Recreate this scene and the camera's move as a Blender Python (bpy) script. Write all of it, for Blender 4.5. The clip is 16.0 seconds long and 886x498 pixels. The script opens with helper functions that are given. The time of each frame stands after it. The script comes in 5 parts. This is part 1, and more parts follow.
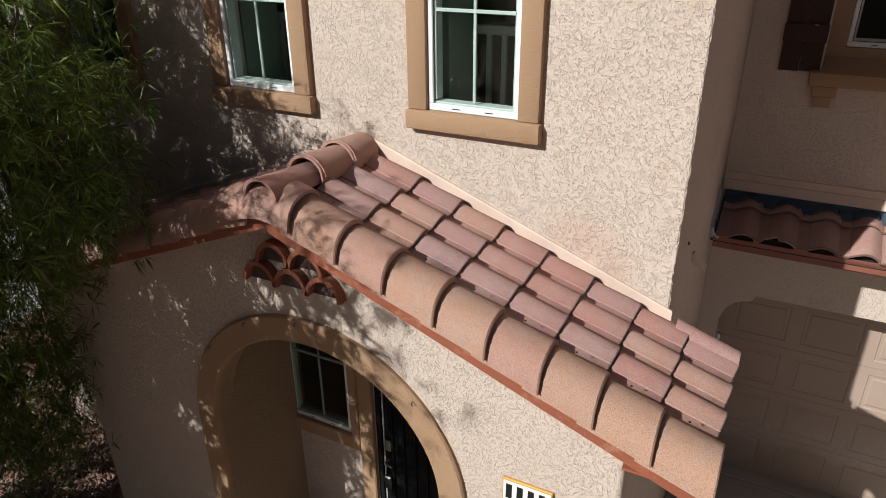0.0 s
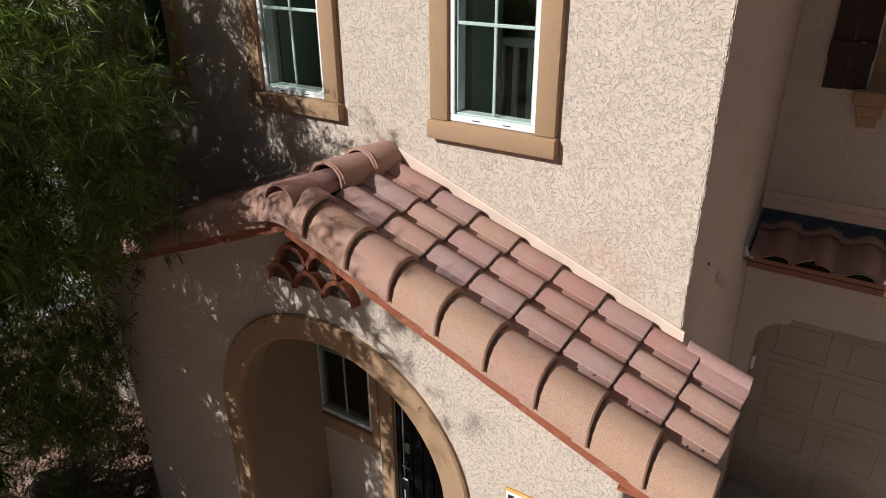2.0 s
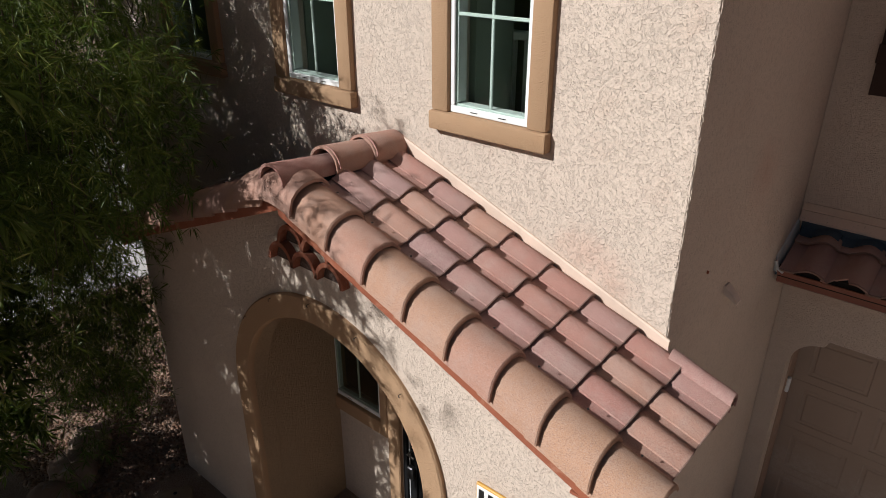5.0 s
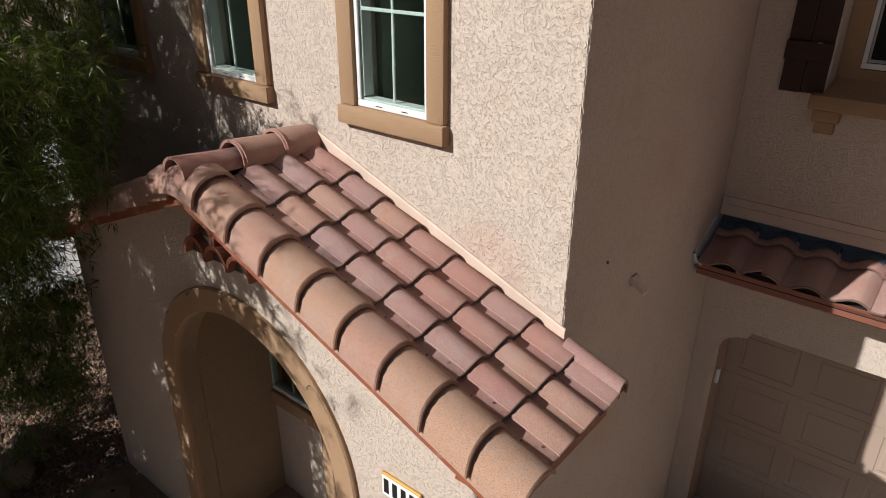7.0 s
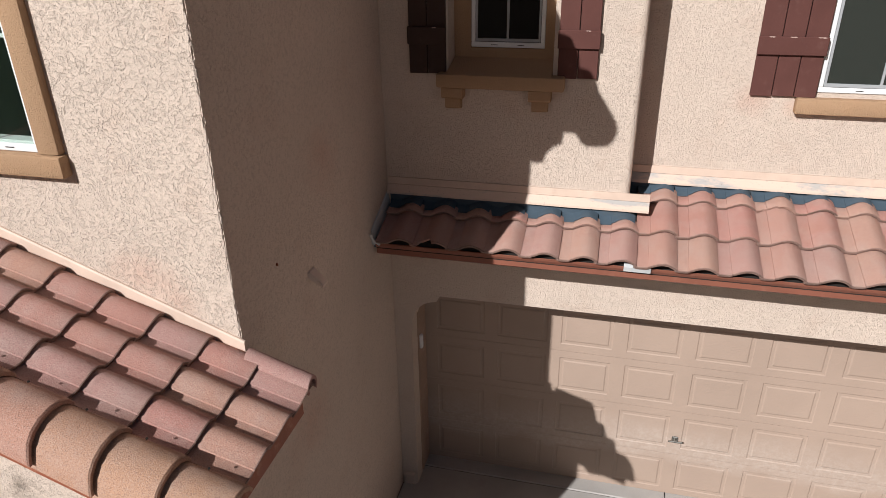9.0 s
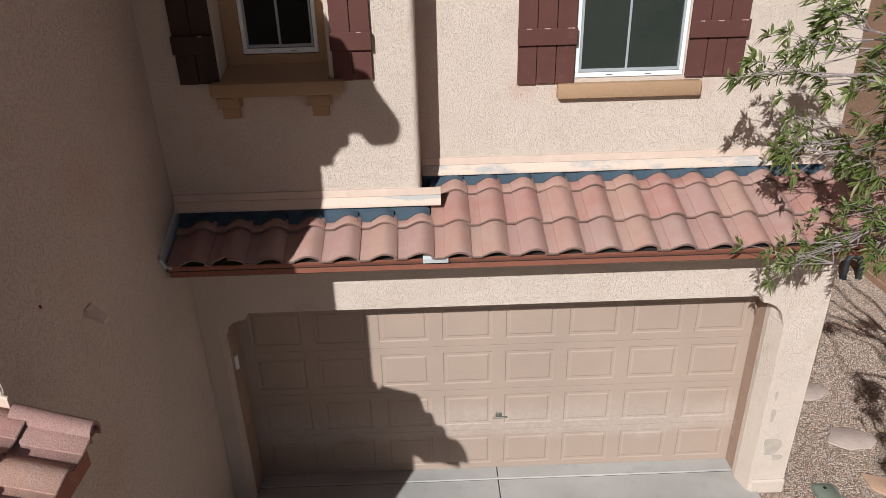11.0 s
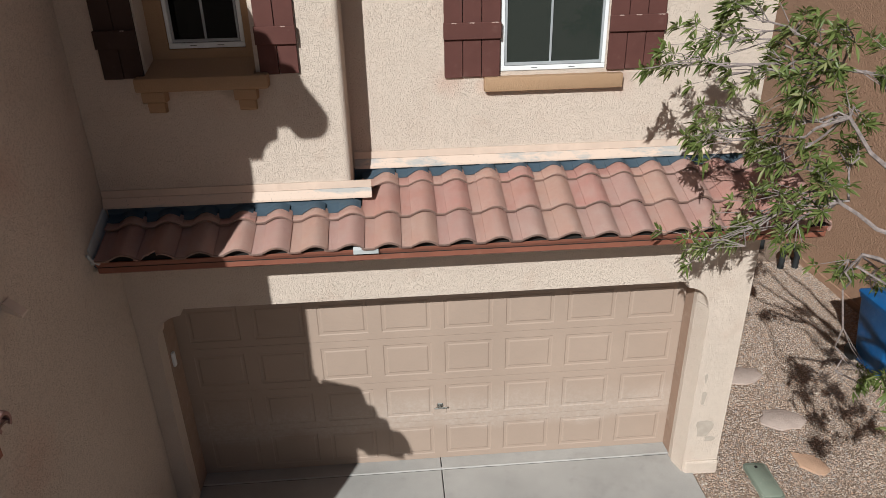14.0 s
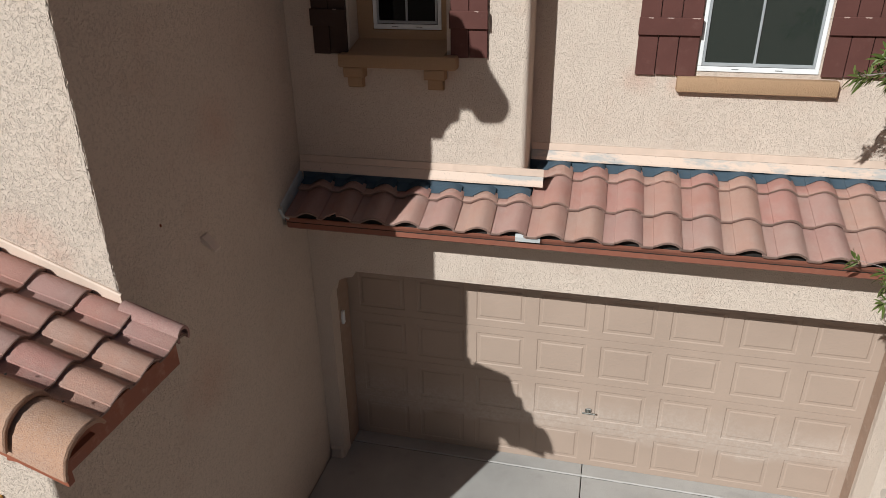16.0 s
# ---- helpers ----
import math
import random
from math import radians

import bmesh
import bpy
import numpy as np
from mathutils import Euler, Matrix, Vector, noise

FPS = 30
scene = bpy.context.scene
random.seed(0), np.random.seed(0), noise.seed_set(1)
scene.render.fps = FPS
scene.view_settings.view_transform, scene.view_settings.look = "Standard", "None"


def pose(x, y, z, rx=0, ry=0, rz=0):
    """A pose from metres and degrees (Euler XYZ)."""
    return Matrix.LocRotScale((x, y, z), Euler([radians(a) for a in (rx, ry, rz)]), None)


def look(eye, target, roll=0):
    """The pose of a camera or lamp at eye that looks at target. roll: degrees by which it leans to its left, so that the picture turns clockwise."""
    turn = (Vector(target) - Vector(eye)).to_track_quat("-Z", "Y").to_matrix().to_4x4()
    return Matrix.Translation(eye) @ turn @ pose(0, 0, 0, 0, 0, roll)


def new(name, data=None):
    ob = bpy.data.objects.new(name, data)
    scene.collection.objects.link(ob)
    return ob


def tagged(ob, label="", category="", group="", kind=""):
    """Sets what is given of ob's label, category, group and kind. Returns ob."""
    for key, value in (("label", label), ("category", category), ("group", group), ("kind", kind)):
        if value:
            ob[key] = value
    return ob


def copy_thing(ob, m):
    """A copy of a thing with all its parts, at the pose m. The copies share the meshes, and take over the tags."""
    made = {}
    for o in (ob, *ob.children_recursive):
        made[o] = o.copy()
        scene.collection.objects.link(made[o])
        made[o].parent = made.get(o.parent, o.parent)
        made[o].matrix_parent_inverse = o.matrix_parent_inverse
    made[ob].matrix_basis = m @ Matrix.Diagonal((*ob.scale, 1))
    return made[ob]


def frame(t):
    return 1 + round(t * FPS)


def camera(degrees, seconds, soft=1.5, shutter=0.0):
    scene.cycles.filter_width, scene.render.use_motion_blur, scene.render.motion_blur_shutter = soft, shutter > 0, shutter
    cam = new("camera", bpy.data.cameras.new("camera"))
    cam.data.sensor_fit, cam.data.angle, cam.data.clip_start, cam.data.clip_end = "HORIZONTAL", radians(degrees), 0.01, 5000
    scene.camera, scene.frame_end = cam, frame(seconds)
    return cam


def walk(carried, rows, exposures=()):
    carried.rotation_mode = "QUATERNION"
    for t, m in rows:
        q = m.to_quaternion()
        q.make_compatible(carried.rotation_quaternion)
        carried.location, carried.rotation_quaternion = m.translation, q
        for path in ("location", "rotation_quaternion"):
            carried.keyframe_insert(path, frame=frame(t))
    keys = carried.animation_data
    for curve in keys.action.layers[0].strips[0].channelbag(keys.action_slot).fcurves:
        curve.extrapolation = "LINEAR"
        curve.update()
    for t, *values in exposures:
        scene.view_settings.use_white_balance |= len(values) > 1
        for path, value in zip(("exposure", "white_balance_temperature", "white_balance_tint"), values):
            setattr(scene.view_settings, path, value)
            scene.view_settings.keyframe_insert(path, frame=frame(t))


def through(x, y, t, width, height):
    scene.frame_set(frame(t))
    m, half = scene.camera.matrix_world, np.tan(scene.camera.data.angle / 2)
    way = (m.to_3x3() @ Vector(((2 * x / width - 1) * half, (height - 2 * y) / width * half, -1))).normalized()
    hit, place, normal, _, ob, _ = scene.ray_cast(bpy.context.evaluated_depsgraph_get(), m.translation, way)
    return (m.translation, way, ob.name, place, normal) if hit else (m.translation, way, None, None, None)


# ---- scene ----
cam = camera(65.6, 16.0, soft=0.55)
PATH = [
    (0, (0.007, 0.386, 5.296), (-0.819, 1.986, 4.426), -0.5),
    (0.5, (0.057, 0.404, 5.289), (-0.772, 2.003, 4.421), -0.5),
    (1, (0.113, 0.428, 5.309), (-0.751, 2.01, 4.442), -0.4),
    (1.5, (0.177, 0.452, 5.332), (-0.744, 2.002, 4.467), -0.4),
    (2, (0.246, 0.488, 5.357), (-0.728, 2.006, 4.493), -0.3),
    (2.5, (0.326, 0.528, 5.37), (-0.695, 2.016, 4.509), -0.2),
    (3, (0.404, 0.581, 5.371), (-0.648, 2.048, 4.51), -0.1),
    (3.5, (0.484, 0.631, 5.359), (-0.598, 2.076, 4.499), -0.1),
    (4, (0.557, 0.682, 5.341), (-0.555, 2.104, 4.48), -0.1),
    (6.5, (1.025, 0.981, 5.274), (-0.204, 2.304, 4.414), 0.3),
    (7, (1.129, 1.05, 5.281), (-0.016, 2.447, 4.421), 0.3),
    (7.5, (1.236, 1.131, 5.301), (0.345, 2.698, 4.434), -0.3),
    (8, (1.334, 1.164, 5.321), (0.623, 2.817, 4.449), -0.7),
    (8.5, (1.389, 1.191, 5.313), (0.81, 2.895, 4.44), -0.9),
    (9, (1.431, 1.219, 5.313), (0.98, 2.959, 4.437), -1.0),
    (9.5, (1.485, 1.241, 5.309), (1.172, 3.011, 4.433), -1.2),
    (10, (1.536, 1.265, 5.302), (1.366, 3.054, 4.424), -1.3),
    (10.2, (1.577, 1.267, 5.318), (1.457, 3.057, 4.434), -1.4),
    (12.3, (1.776, 1.194, 5.313), (1.887, 2.989, 4.437), -1.3),
    (12.5, (1.8, 1.182, 5.315), (1.912, 2.976, 4.438), -1.3),
    (13, (1.855, 1.153, 5.309), (1.971, 2.947, 4.432), -1.3),
    (13.5, (1.911, 1.134, 5.295), (2.03, 2.927, 4.417), -1.2),
    (14, (1.968, 1.118, 5.266), (2.089, 2.911, 4.388), -1.2),
    (14.5, (2.024, 1.104, 5.236), (2.148, 2.898, 4.36), -1.3),
    (15, (2.104, 1.076, 5.22), (2.145, 2.874, 4.345), -1.3),
    (15.5, (2.182, 1.068, 5.2), (2.016, 2.861, 4.33), -1.1),
    (16, (2.215, 1.062, 5.169), (1.784, 2.814, 4.307), -0.8),
]
walk(cam, [(t, look(eye, target, roll)) for t, eye, target, roll in PATH],
     exposures=[(0, 0.36, 6050, 7), (6.5, 0.36, 6050, 8), (8.0, 0.36, 6350, 8), (9.2, 0.41, 6000, 10), (10.2, 0.40, 5850, 9), (12.3, 0.21, 5900, 4), (16, 0.22, 5900, 4)])

# ---------------------------------------------------------------- light
SUN_WAY = Vector((0.49, 1.0, -0.75))
world = bpy.data.worlds.new("sky")
scene.world = world
world.use_nodes = True
sky = world.node_tree.nodes.new("ShaderNodeTexSky")
sky.sky_type = "NISHITA"
sky.sun_disc = False
sky.sun_elevation = math.atan2(0.75, math.hypot(0.49, 1.0))
sky.sun_rotation = math.atan2(-0.49, -1.0)
sky.altitude = 600
sky.air_density = 0.8
sky.dust_density = 4.0
sky.ozone_density = 0.4
backdrop = world.node_tree.nodes["Background"]
backdrop.inputs["Strength"].default_value = 0.0178
world.node_tree.links.new(sky.outputs["Color"], backdrop.inputs["Color"])
sun_data = bpy.data.lights.new("sun", "SUN")
sun_data.energy = 4.5
sun_data.angle = radians(0.55)
sun_data.color = (1.0, 0.955, 0.895)
sun = new("sun", sun_data)
sun.matrix_world = look((-6, -12, 12), Vector((-6, -12, 12)) + SUN_WAY)


# ---------------------------------------------------------------- materials
class Mat:
    """A short way to write node materials."""

    def __init__(self, name, rough=0.8, metal=0.0, spec=0.3):
        self.m = bpy.data.materials.new(name)
        self.m.use_nodes = True
        self.t = self.m.node_tree
        self.b = self.t.nodes["Principled BSDF"]
        self.b.inputs["Roughness"].default_value = rough
        self.b.inputs["Metallic"].default_value = metal
        self.b.inputs["Specular IOR Level"].default_value = spec
        self.co = self.t.nodes.new("ShaderNodeTexCoord").outputs["Object"]

    def node(self, kind, **values):
        n = self.t.nodes.new(kind)
        for k, v in values.items():
            n.inputs[k].default_value = v
        return n

    def link(self, a, b):
        self.t.links.new(a, b)

    def noise(self, scale, detail=4.0, rough=0.55, distort=0.0, co=None, stretch=None):
        n = self.node("ShaderNodeTexNoise", Scale=scale, Detail=detail, Roughness=rough, Distortion=distort)
        src = co or self.co
        if stretch:
            mp = self.node("ShaderNodeMapping", Scale=stretch)
            self.link(src, mp.inputs["Vector"])
            src = mp.outputs["Vector"]
        self.link(src, n.inputs["Vector"])
        return n.outputs["Fac"]

    def span(self, fac, a, b, lo=0.0, hi=1.0):
        n = self.node("ShaderNodeMapRange")
        for k, v in zip(("From Min", "From Max", "To Min", "To Max"), (a, b, lo, hi)):
            n.inputs[k].default_value = v
        self.link(fac, n.inputs["Value"])
        return n.outputs["Result"]

    def maths(self, op, a, b):
        n = self.t.nodes.new("ShaderNodeMath")
        n.operation = op
        for i, v in enumerate((a, b)):
            if isinstance(v, (int, float)):
                n.inputs[i].default_value = v
            else:
                self.link(v, n.inputs[i])
        return n.outputs[0]

    def mix(self, fac, a, b, blend="MIX"):
        n = self.t.nodes.new("ShaderNodeMix")
        n.data_type = "RGBA"
        n.blend_type = blend
        for key, v in (("Factor_Float", fac), ("A_Color", a), ("B_Color", b)):
            sock = [s for s in n.inputs if s.identifier == key][0]
            if isinstance(v, tuple):
                sock.default_value = (*v, 1.0)
            elif isinstance(v, (int, float)):
                sock.default_value = v
            else:
                self.link(v, sock)
        return [s for s in n.outputs if s.identifier == "Result_Color"][0]

    def colour(self, c):
        if isinstance(c, tuple):
            self.b.inputs["Base Color"].default_value = (*c, 1.0)
        else:
            self.link(c, self.b.inputs["Base Color"])
        return self

    def rough(self, r):
        self.link(r, self.b.inputs["Roughness"])
        return self

    def bump(self, height, distance=0.01, strength=1.0):
        n = self.node("ShaderNodeBump", Strength=strength, Distance=distance)
        self.link(height, n.inputs["Height"])
        if self.b.inputs["Normal"].is_linked:
            self.link(self.b.inputs["Normal"].links[0].from_socket, n.inputs["Normal"])
        self.link(n.outputs["Normal"], self.b.inputs["Normal"])
        return self

    def random(self):
        return self.t.nodes.new("ShaderNodeObjectInfo").outputs["Random"]

    def island(self):
        return self.t.nodes.new("ShaderNodeNewGeometry").outputs["Random Per Island"]


def shade(c, k):
    return tuple(v * k for v in c)


def stucco(name, base, stain, scale=47.0, depth=0.0036, lace=True, stain_amount=0.35, spots=(), dust_or_shade=0.3):
    """Sprayed plaster: flattened curls with crisp edges, sand grain, shade painted into hollows and pits, and faint
    stains.
    """
    k = Mat(name, rough=0.92, spec=0.12)
    big = k.noise(0.9, 3.0)
    blot = k.noise(3.4, 5.0, 0.6)
    col = k.mix(k.span(big, 0.35, 0.7), shade(base, 0.965), shade(base, 1.035))
    col = k.mix(k.maths("MULTIPLY", k.span(blot, 0.55, 0.8), stain_amount), col, stain)
    # grain pits darkened in colour, from the same noise as the bump
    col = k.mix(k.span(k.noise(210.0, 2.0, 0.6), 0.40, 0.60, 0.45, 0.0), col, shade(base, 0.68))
    for at, r in spots:
        far = k.t.nodes.new("ShaderNodeVectorMath")
        far.operation = "DISTANCE"
        k.link(k.co, far.inputs[0])
        far.inputs[1].default_value = at
        ragged = k.maths("ADD", far.outputs["Value"], k.maths("MULTIPLY", k.noise(9.0, 4.0, 0.65), r))
        col = k.mix(k.span(ragged, 0.45 * r, 1.25 * r, 0.45, 0.0), col, (0.55, 0.33, 0.25))
    if lace:
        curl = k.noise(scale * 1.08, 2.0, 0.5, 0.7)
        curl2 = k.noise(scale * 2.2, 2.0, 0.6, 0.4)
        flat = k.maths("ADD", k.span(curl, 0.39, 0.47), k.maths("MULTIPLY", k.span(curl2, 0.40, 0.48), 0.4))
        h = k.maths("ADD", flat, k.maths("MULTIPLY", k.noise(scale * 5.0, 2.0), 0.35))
        # shade of the hollows put into the colour by bump height
        col = k.mix(k.span(flat, 0.3, 1.3, dust_or_shade, 0.0), col, shade(base, 0.55))
    else:
        h = k.maths("ADD", k.span(k.noise(scale, 3.0, 0.55, 0.5), 0.3, 0.7), k.maths("MULTIPLY", k.noise(scale * 1.9, 2.0, 0.5, 0.3), 0.55))
    k.colour(col)
    k.bump(h, depth)
    k.bump(k.noise(210.0, 2.0, 0.6), 0.0034, 0.9)
    return k.m


BEIGE = (0.665, 0.548, 0.458)
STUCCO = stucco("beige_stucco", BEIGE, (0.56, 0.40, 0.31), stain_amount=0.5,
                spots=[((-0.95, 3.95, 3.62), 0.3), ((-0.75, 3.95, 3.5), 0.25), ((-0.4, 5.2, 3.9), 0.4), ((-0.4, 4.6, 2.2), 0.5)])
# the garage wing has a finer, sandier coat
STUCCO_FINE = stucco("fine_beige_stucco", BEIGE, (0.56, 0.40, 0.31), scale=62.0, depth=0.0026, stain_amount=0.5, dust_or_shade=0.1,
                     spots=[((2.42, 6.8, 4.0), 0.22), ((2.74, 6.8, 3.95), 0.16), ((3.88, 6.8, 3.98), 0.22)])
OCHRE = stucco("ochre_stucco", (0.43, 0.275, 0.165), (0.52, 0.29, 0.15), scale=120.0, depth=0.0028, lace=False, stain_amount=0.3)
# tan tone holds the recess's shade and warm bounce in the colour
SHADED_ENTRY_STUCCO = stucco("shade_toned_entry_stucco", (0.40, 0.285, 0.185), (0.32, 0.215, 0.135))
BROWN_WALL = stucco("brown_stucco", (0.41, 0.25, 0.165), (0.33, 0.19, 0.12), scale=26.0, depth=0.008, lace=False)


def clay_material(name, tints, dust_or_shade=(0.39, 0.31, 0.275)):
    """Weathered concrete roof tile: a tint for each tile, blotches, pits and a darker lower edge of lichen specks."""
    k = Mat(name, rough=0.9, spec=0.2)
    r = k.random()
    ramp = k.t.nodes.new("ShaderNodeValToRGB")
    ramp.color_ramp.interpolation = "CONSTANT"
    els = ramp.color_ramp.elements
    while len(els) < len(tints):
        els.new(0.5)
    for i, c in enumerate(tints):
        els[i].position = i / len(tints)
        els[i].color = (*c, 1.0)
    k.link(r, ramp.inputs["Fac"])
    col = ramp.outputs["Color"]
    shift = k.t.nodes.new("ShaderNodeCombineXYZ")
    for i, much in enumerate((37.0, 91.0, 53.0)):
        k.link(k.maths("MULTIPLY", r, much), shift.inputs[i])
    moved = k.t.nodes.new("ShaderNodeVectorMath")
    k.link(k.co, moved.inputs[0])
    k.link(shift.outputs["Vector"], moved.inputs[1])
    k.co = moved.outputs["Vector"]
    blot = k.noise(7.0, 5.0, 0.6)
    col = k.mix(k.span(blot, 0.42, 0.75, 0.0, 0.4), col, dust_or_shade)
    warm = k.noise(3.1, 3.0, 0.6)
    col = k.mix(k.span(warm, 0.5, 0.75, 0.0, 0.2), col, (0.42, 0.23, 0.15))
    pit = k.noise(170.0, 3.0, 0.7)
    col = k.mix(k.span(pit, 0.50, 0.64, 0.0, 0.6), col, (0.15, 0.085, 0.07))
    pale = k.noise(190.0, 2.0, 0.6)
    col = k.mix(k.span(pale, 0.52, 0.66, 0.0, 0.3), col, (0.55, 0.45, 0.39))
    lichen = k.noise(34.0, 4.0, 0.75)
    col = k.mix(k.span(lichen, 0.62, 0.75, 0.0, 0.35), col, (0.16, 0.12, 0.10))
    k.colour(col)
    k.bump(k.noise(150.0, 3.0, 0.65), 0.003)
    k.bump(k.noise(28.0, 3.0), 0.004, 0.6)
    return k.m


TILE = clay_material("porch_tile_clay", [(0.37, 0.19, 0.155), (0.355, 0.205, 0.18), (0.40, 0.225, 0.17), (0.345, 0.21, 0.195), (0.375, 0.185, 0.155), (0.36, 0.20, 0.175)])
RAKE = clay_material("rake_tile_clay", [(0.40, 0.225, 0.155), (0.42, 0.25, 0.165), (0.385, 0.21, 0.155), (0.40, 0.235, 0.16)])
TILE_G = clay_material("garage_tile_clay", [(0.36, 0.18, 0.145), (0.375, 0.208, 0.166), (0.355, 0.20, 0.17), (0.38, 0.222, 0.173), (0.365, 0.175, 0.145), (0.36, 0.215, 0.18), (0.34, 0.165, 0.135)], dust_or_shade=(0.40, 0.315, 0.275))
TILE_RIM = clay_material("tile_rim", [(0.185, 0.112, 0.09), (0.215, 0.13, 0.105), (0.16, 0.10, 0.08)], dust_or_shade=(0.26, 0.19, 0.16))
VENT_SHADE = clay_material("vent_shade_clay", [(0.05, 0.032, 0.025), (0.06, 0.036, 0.027)], dust_or_shade=(0.05, 0.035, 0.028))
VENT_CLAY = clay_material("vent_clay", [(0.26, 0.075, 0.035), (0.29, 0.085, 0.04)], dust_or_shade=(0.22, 0.075, 0.045))


def paint(name, base, rough=0.55, wear=None, wear_amount=0.0, bump=0.0008, spec=0.4, grain=None):
    k = Mat(name, rough=rough, spec=spec)
    col = k.mix(k.span(k.noise(5.0, 4.0), 0.3, 0.7), shade(base, 0.9), shade(base, 1.08))
    if grain:
        col = k.mix(k.span(k.noise(40.0, 4.0, 0.6, 0.0, None, grain), 0.4, 0.7, 0.0, 0.35), col, shade(base, 0.65))
    if wear:
        col = k.mix(k.maths("MULTIPLY", k.span(k.noise(9.0, 6.0, 0.7), 0.55, 0.66), wear_amount), col, wear)
    k.colour(col)
    k.rough(k.span(k.noise(14.0, 3.0), 0.2, 0.8, rough - 0.1, min(1.0, rough + 0.12)))
    k.bump(k.noise(160.0, 3.0), bump)
    return k.m


RUST = paint("rust_paint", (0.27, 0.085, 0.045), 0.6, (0.40, 0.2, 0.13), 0.5, grain=(1.0, 1.0, 12.0))
GUTTER = paint("brown_gutter_paint", (0.225, 0.082, 0.052), 0.5, (0.28, 0.13, 0.09), 0.35)
# shutter paint darkened to carry the shade on the bay's left shutter
SHADED_SHUTTER = paint("shaded_brown_shutter_paint", (0.055, 0.034, 0.028), 0.75, (0.08, 0.05, 0.042), 0.4, spec=0.12)
SHUTTER = paint("maroon_shutter_paint", (0.10, 0.042, 0.035), 0.75, (0.13, 0.065, 0.055), 0.5, spec=0.12)
CHIPPED = paint("chipped_primer", (0.40, 0.28, 0.24), 0.8)
PEACH = paint("peach_flashing_paint", (0.60, 0.46, 0.37), 0.6, (0.50, 0.36, 0.28), 0.35)


def worn_flashing():
    """Peach paint flaked to blue-grey sheet in long ragged patches, with dark flecks."""
    k = Mat("worn_flashing_paint", rough=0.6)
    patch = k.noise(2.6, 6.0, 0.72, 0.0, None, (0.55, 1.0, 2.0))
    col = k.mix(k.span(patch, 0.51, 0.60, 0.0, 0.8), (0.60, 0.46, 0.37), (0.33, 0.335, 0.33))
    col = k.mix(k.span(k.noise(45.0, 5.0, 0.75), 0.60, 0.68, 0.0, 0.6), col, (0.23, 0.19, 0.17))
    k.colour(col)
    k.bump(k.noise(60.0, 4.0), 0.0015)
    return k.m


WORN_FLASHING = worn_flashing()
METAL = paint("bare_flashing", (0.45, 0.46, 0.46), 0.5, (0.58, 0.47, 0.38), 0.5)
FELT = paint("slate_blue_underlay", (0.055, 0.08, 0.105), 0.8, (0.075, 0.088, 0.098), 0.6)
DARK = paint("dark_cavity", (0.018, 0.014, 0.012), 0.9)
HOOD_PAINT = paint("pale_hood_paint", (0.66, 0.54, 0.46), 0.6, (0.56, 0.42, 0.34), 0.4)
VINYL = paint("white_vinyl", (0.74, 0.74, 0.735), 0.4, (0.6, 0.58, 0.55), 0.15)
SCREEN_GREY = paint("grey_aluminium", (0.33, 0.34, 0.35), 0.45)
DOOR_BLACK = paint("matt_black_door_paint", (0.010, 0.010, 0.011), 0.75, spec=0.08)
BLACK = paint("black_paint", (0.012, 0.012, 0.013), 0.4)
CHROME = Mat("chrome", rough=0.45, metal=0.85).colour((0.26, 0.25, 0.23)).m
WHITE_PLATE = paint("white_enamel", (0.78, 0.77, 0.74), 0.4)
YELLOW_EDGE = paint("amber_edge", (0.55, 0.30, 0.06), 0.5)
ROOM_WALL = paint("pale_green_plaster", (0.22, 0.26, 0.215), 0.9)
# dark base colour puts the rooms' low light into the plaster
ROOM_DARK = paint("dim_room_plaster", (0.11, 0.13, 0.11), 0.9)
RAIL_PAINT = paint("rail_paint", (0.66, 0.68, 0.65), 0.5)
BIN_BLUE = paint("blue_plastic", (0.012, 0.085, 0.24), 0.4, (0.03, 0.14, 0.32), 0.4)
HOSE = paint("black_rubber", (0.02, 0.021, 0.022), 0.6)
LID_GREEN = paint("green_box_plastic", (0.20, 0.225, 0.175), 0.7, (0.30, 0.29, 0.24), 0.6)
LID_TAN = paint("tan_box_plastic", (0.26, 0.19, 0.12), 0.7, (0.33, 0.26, 0.19), 0.6)
FLAGSTONE = paint("flagstone", (0.48, 0.30, 0.20), 0.9, (0.40, 0.28, 0.21), 0.7, bump=0.006)
PINK_STONE = paint("pale_flagstone", (0.46, 0.36, 0.31), 0.9, (0.38, 0.29, 0.245), 0.7, bump=0.006)
ROCK = paint("boulder_rock", (0.30, 0.21, 0.16), 0.95, (0.42, 0.36, 0.31), 0.7, bump=0.008)


def garage_paint():
    """Tan enamel, chalky and sandy where sprinklers have dulled the third row."""
    k = Mat("tan_door_paint", rough=0.6, spec=0.35)
    k.co = k.t.nodes.new("ShaderNodeNewGeometry").outputs["Position"]
    base = (0.354, 0.264, 0.208)
    col = k.mix(k.span(k.noise(1.3, 3.0), 0.3, 0.7), shade(base, 0.94), shade(base, 1.05))
    sep = k.t.nodes.new("ShaderNodeSeparateXYZ")
    k.link(k.co, sep.inputs["Vector"])
    z = k.maths("ADD", sep.outputs["Z"], k.maths("MULTIPLY", k.noise(2.4, 4.0), 0.35))
    up = k.span(z, 0.46, 0.58)
    down = k.span(z, 0.98, 0.74)
    band = k.maths("MULTIPLY", k.maths("MULTIPLY", up, down), k.span(k.noise(26.0, 6.0, 0.75), 0.42, 0.62, 0.25, 0.58))
    col = k.mix(band, col, (0.46, 0.38, 0.325))
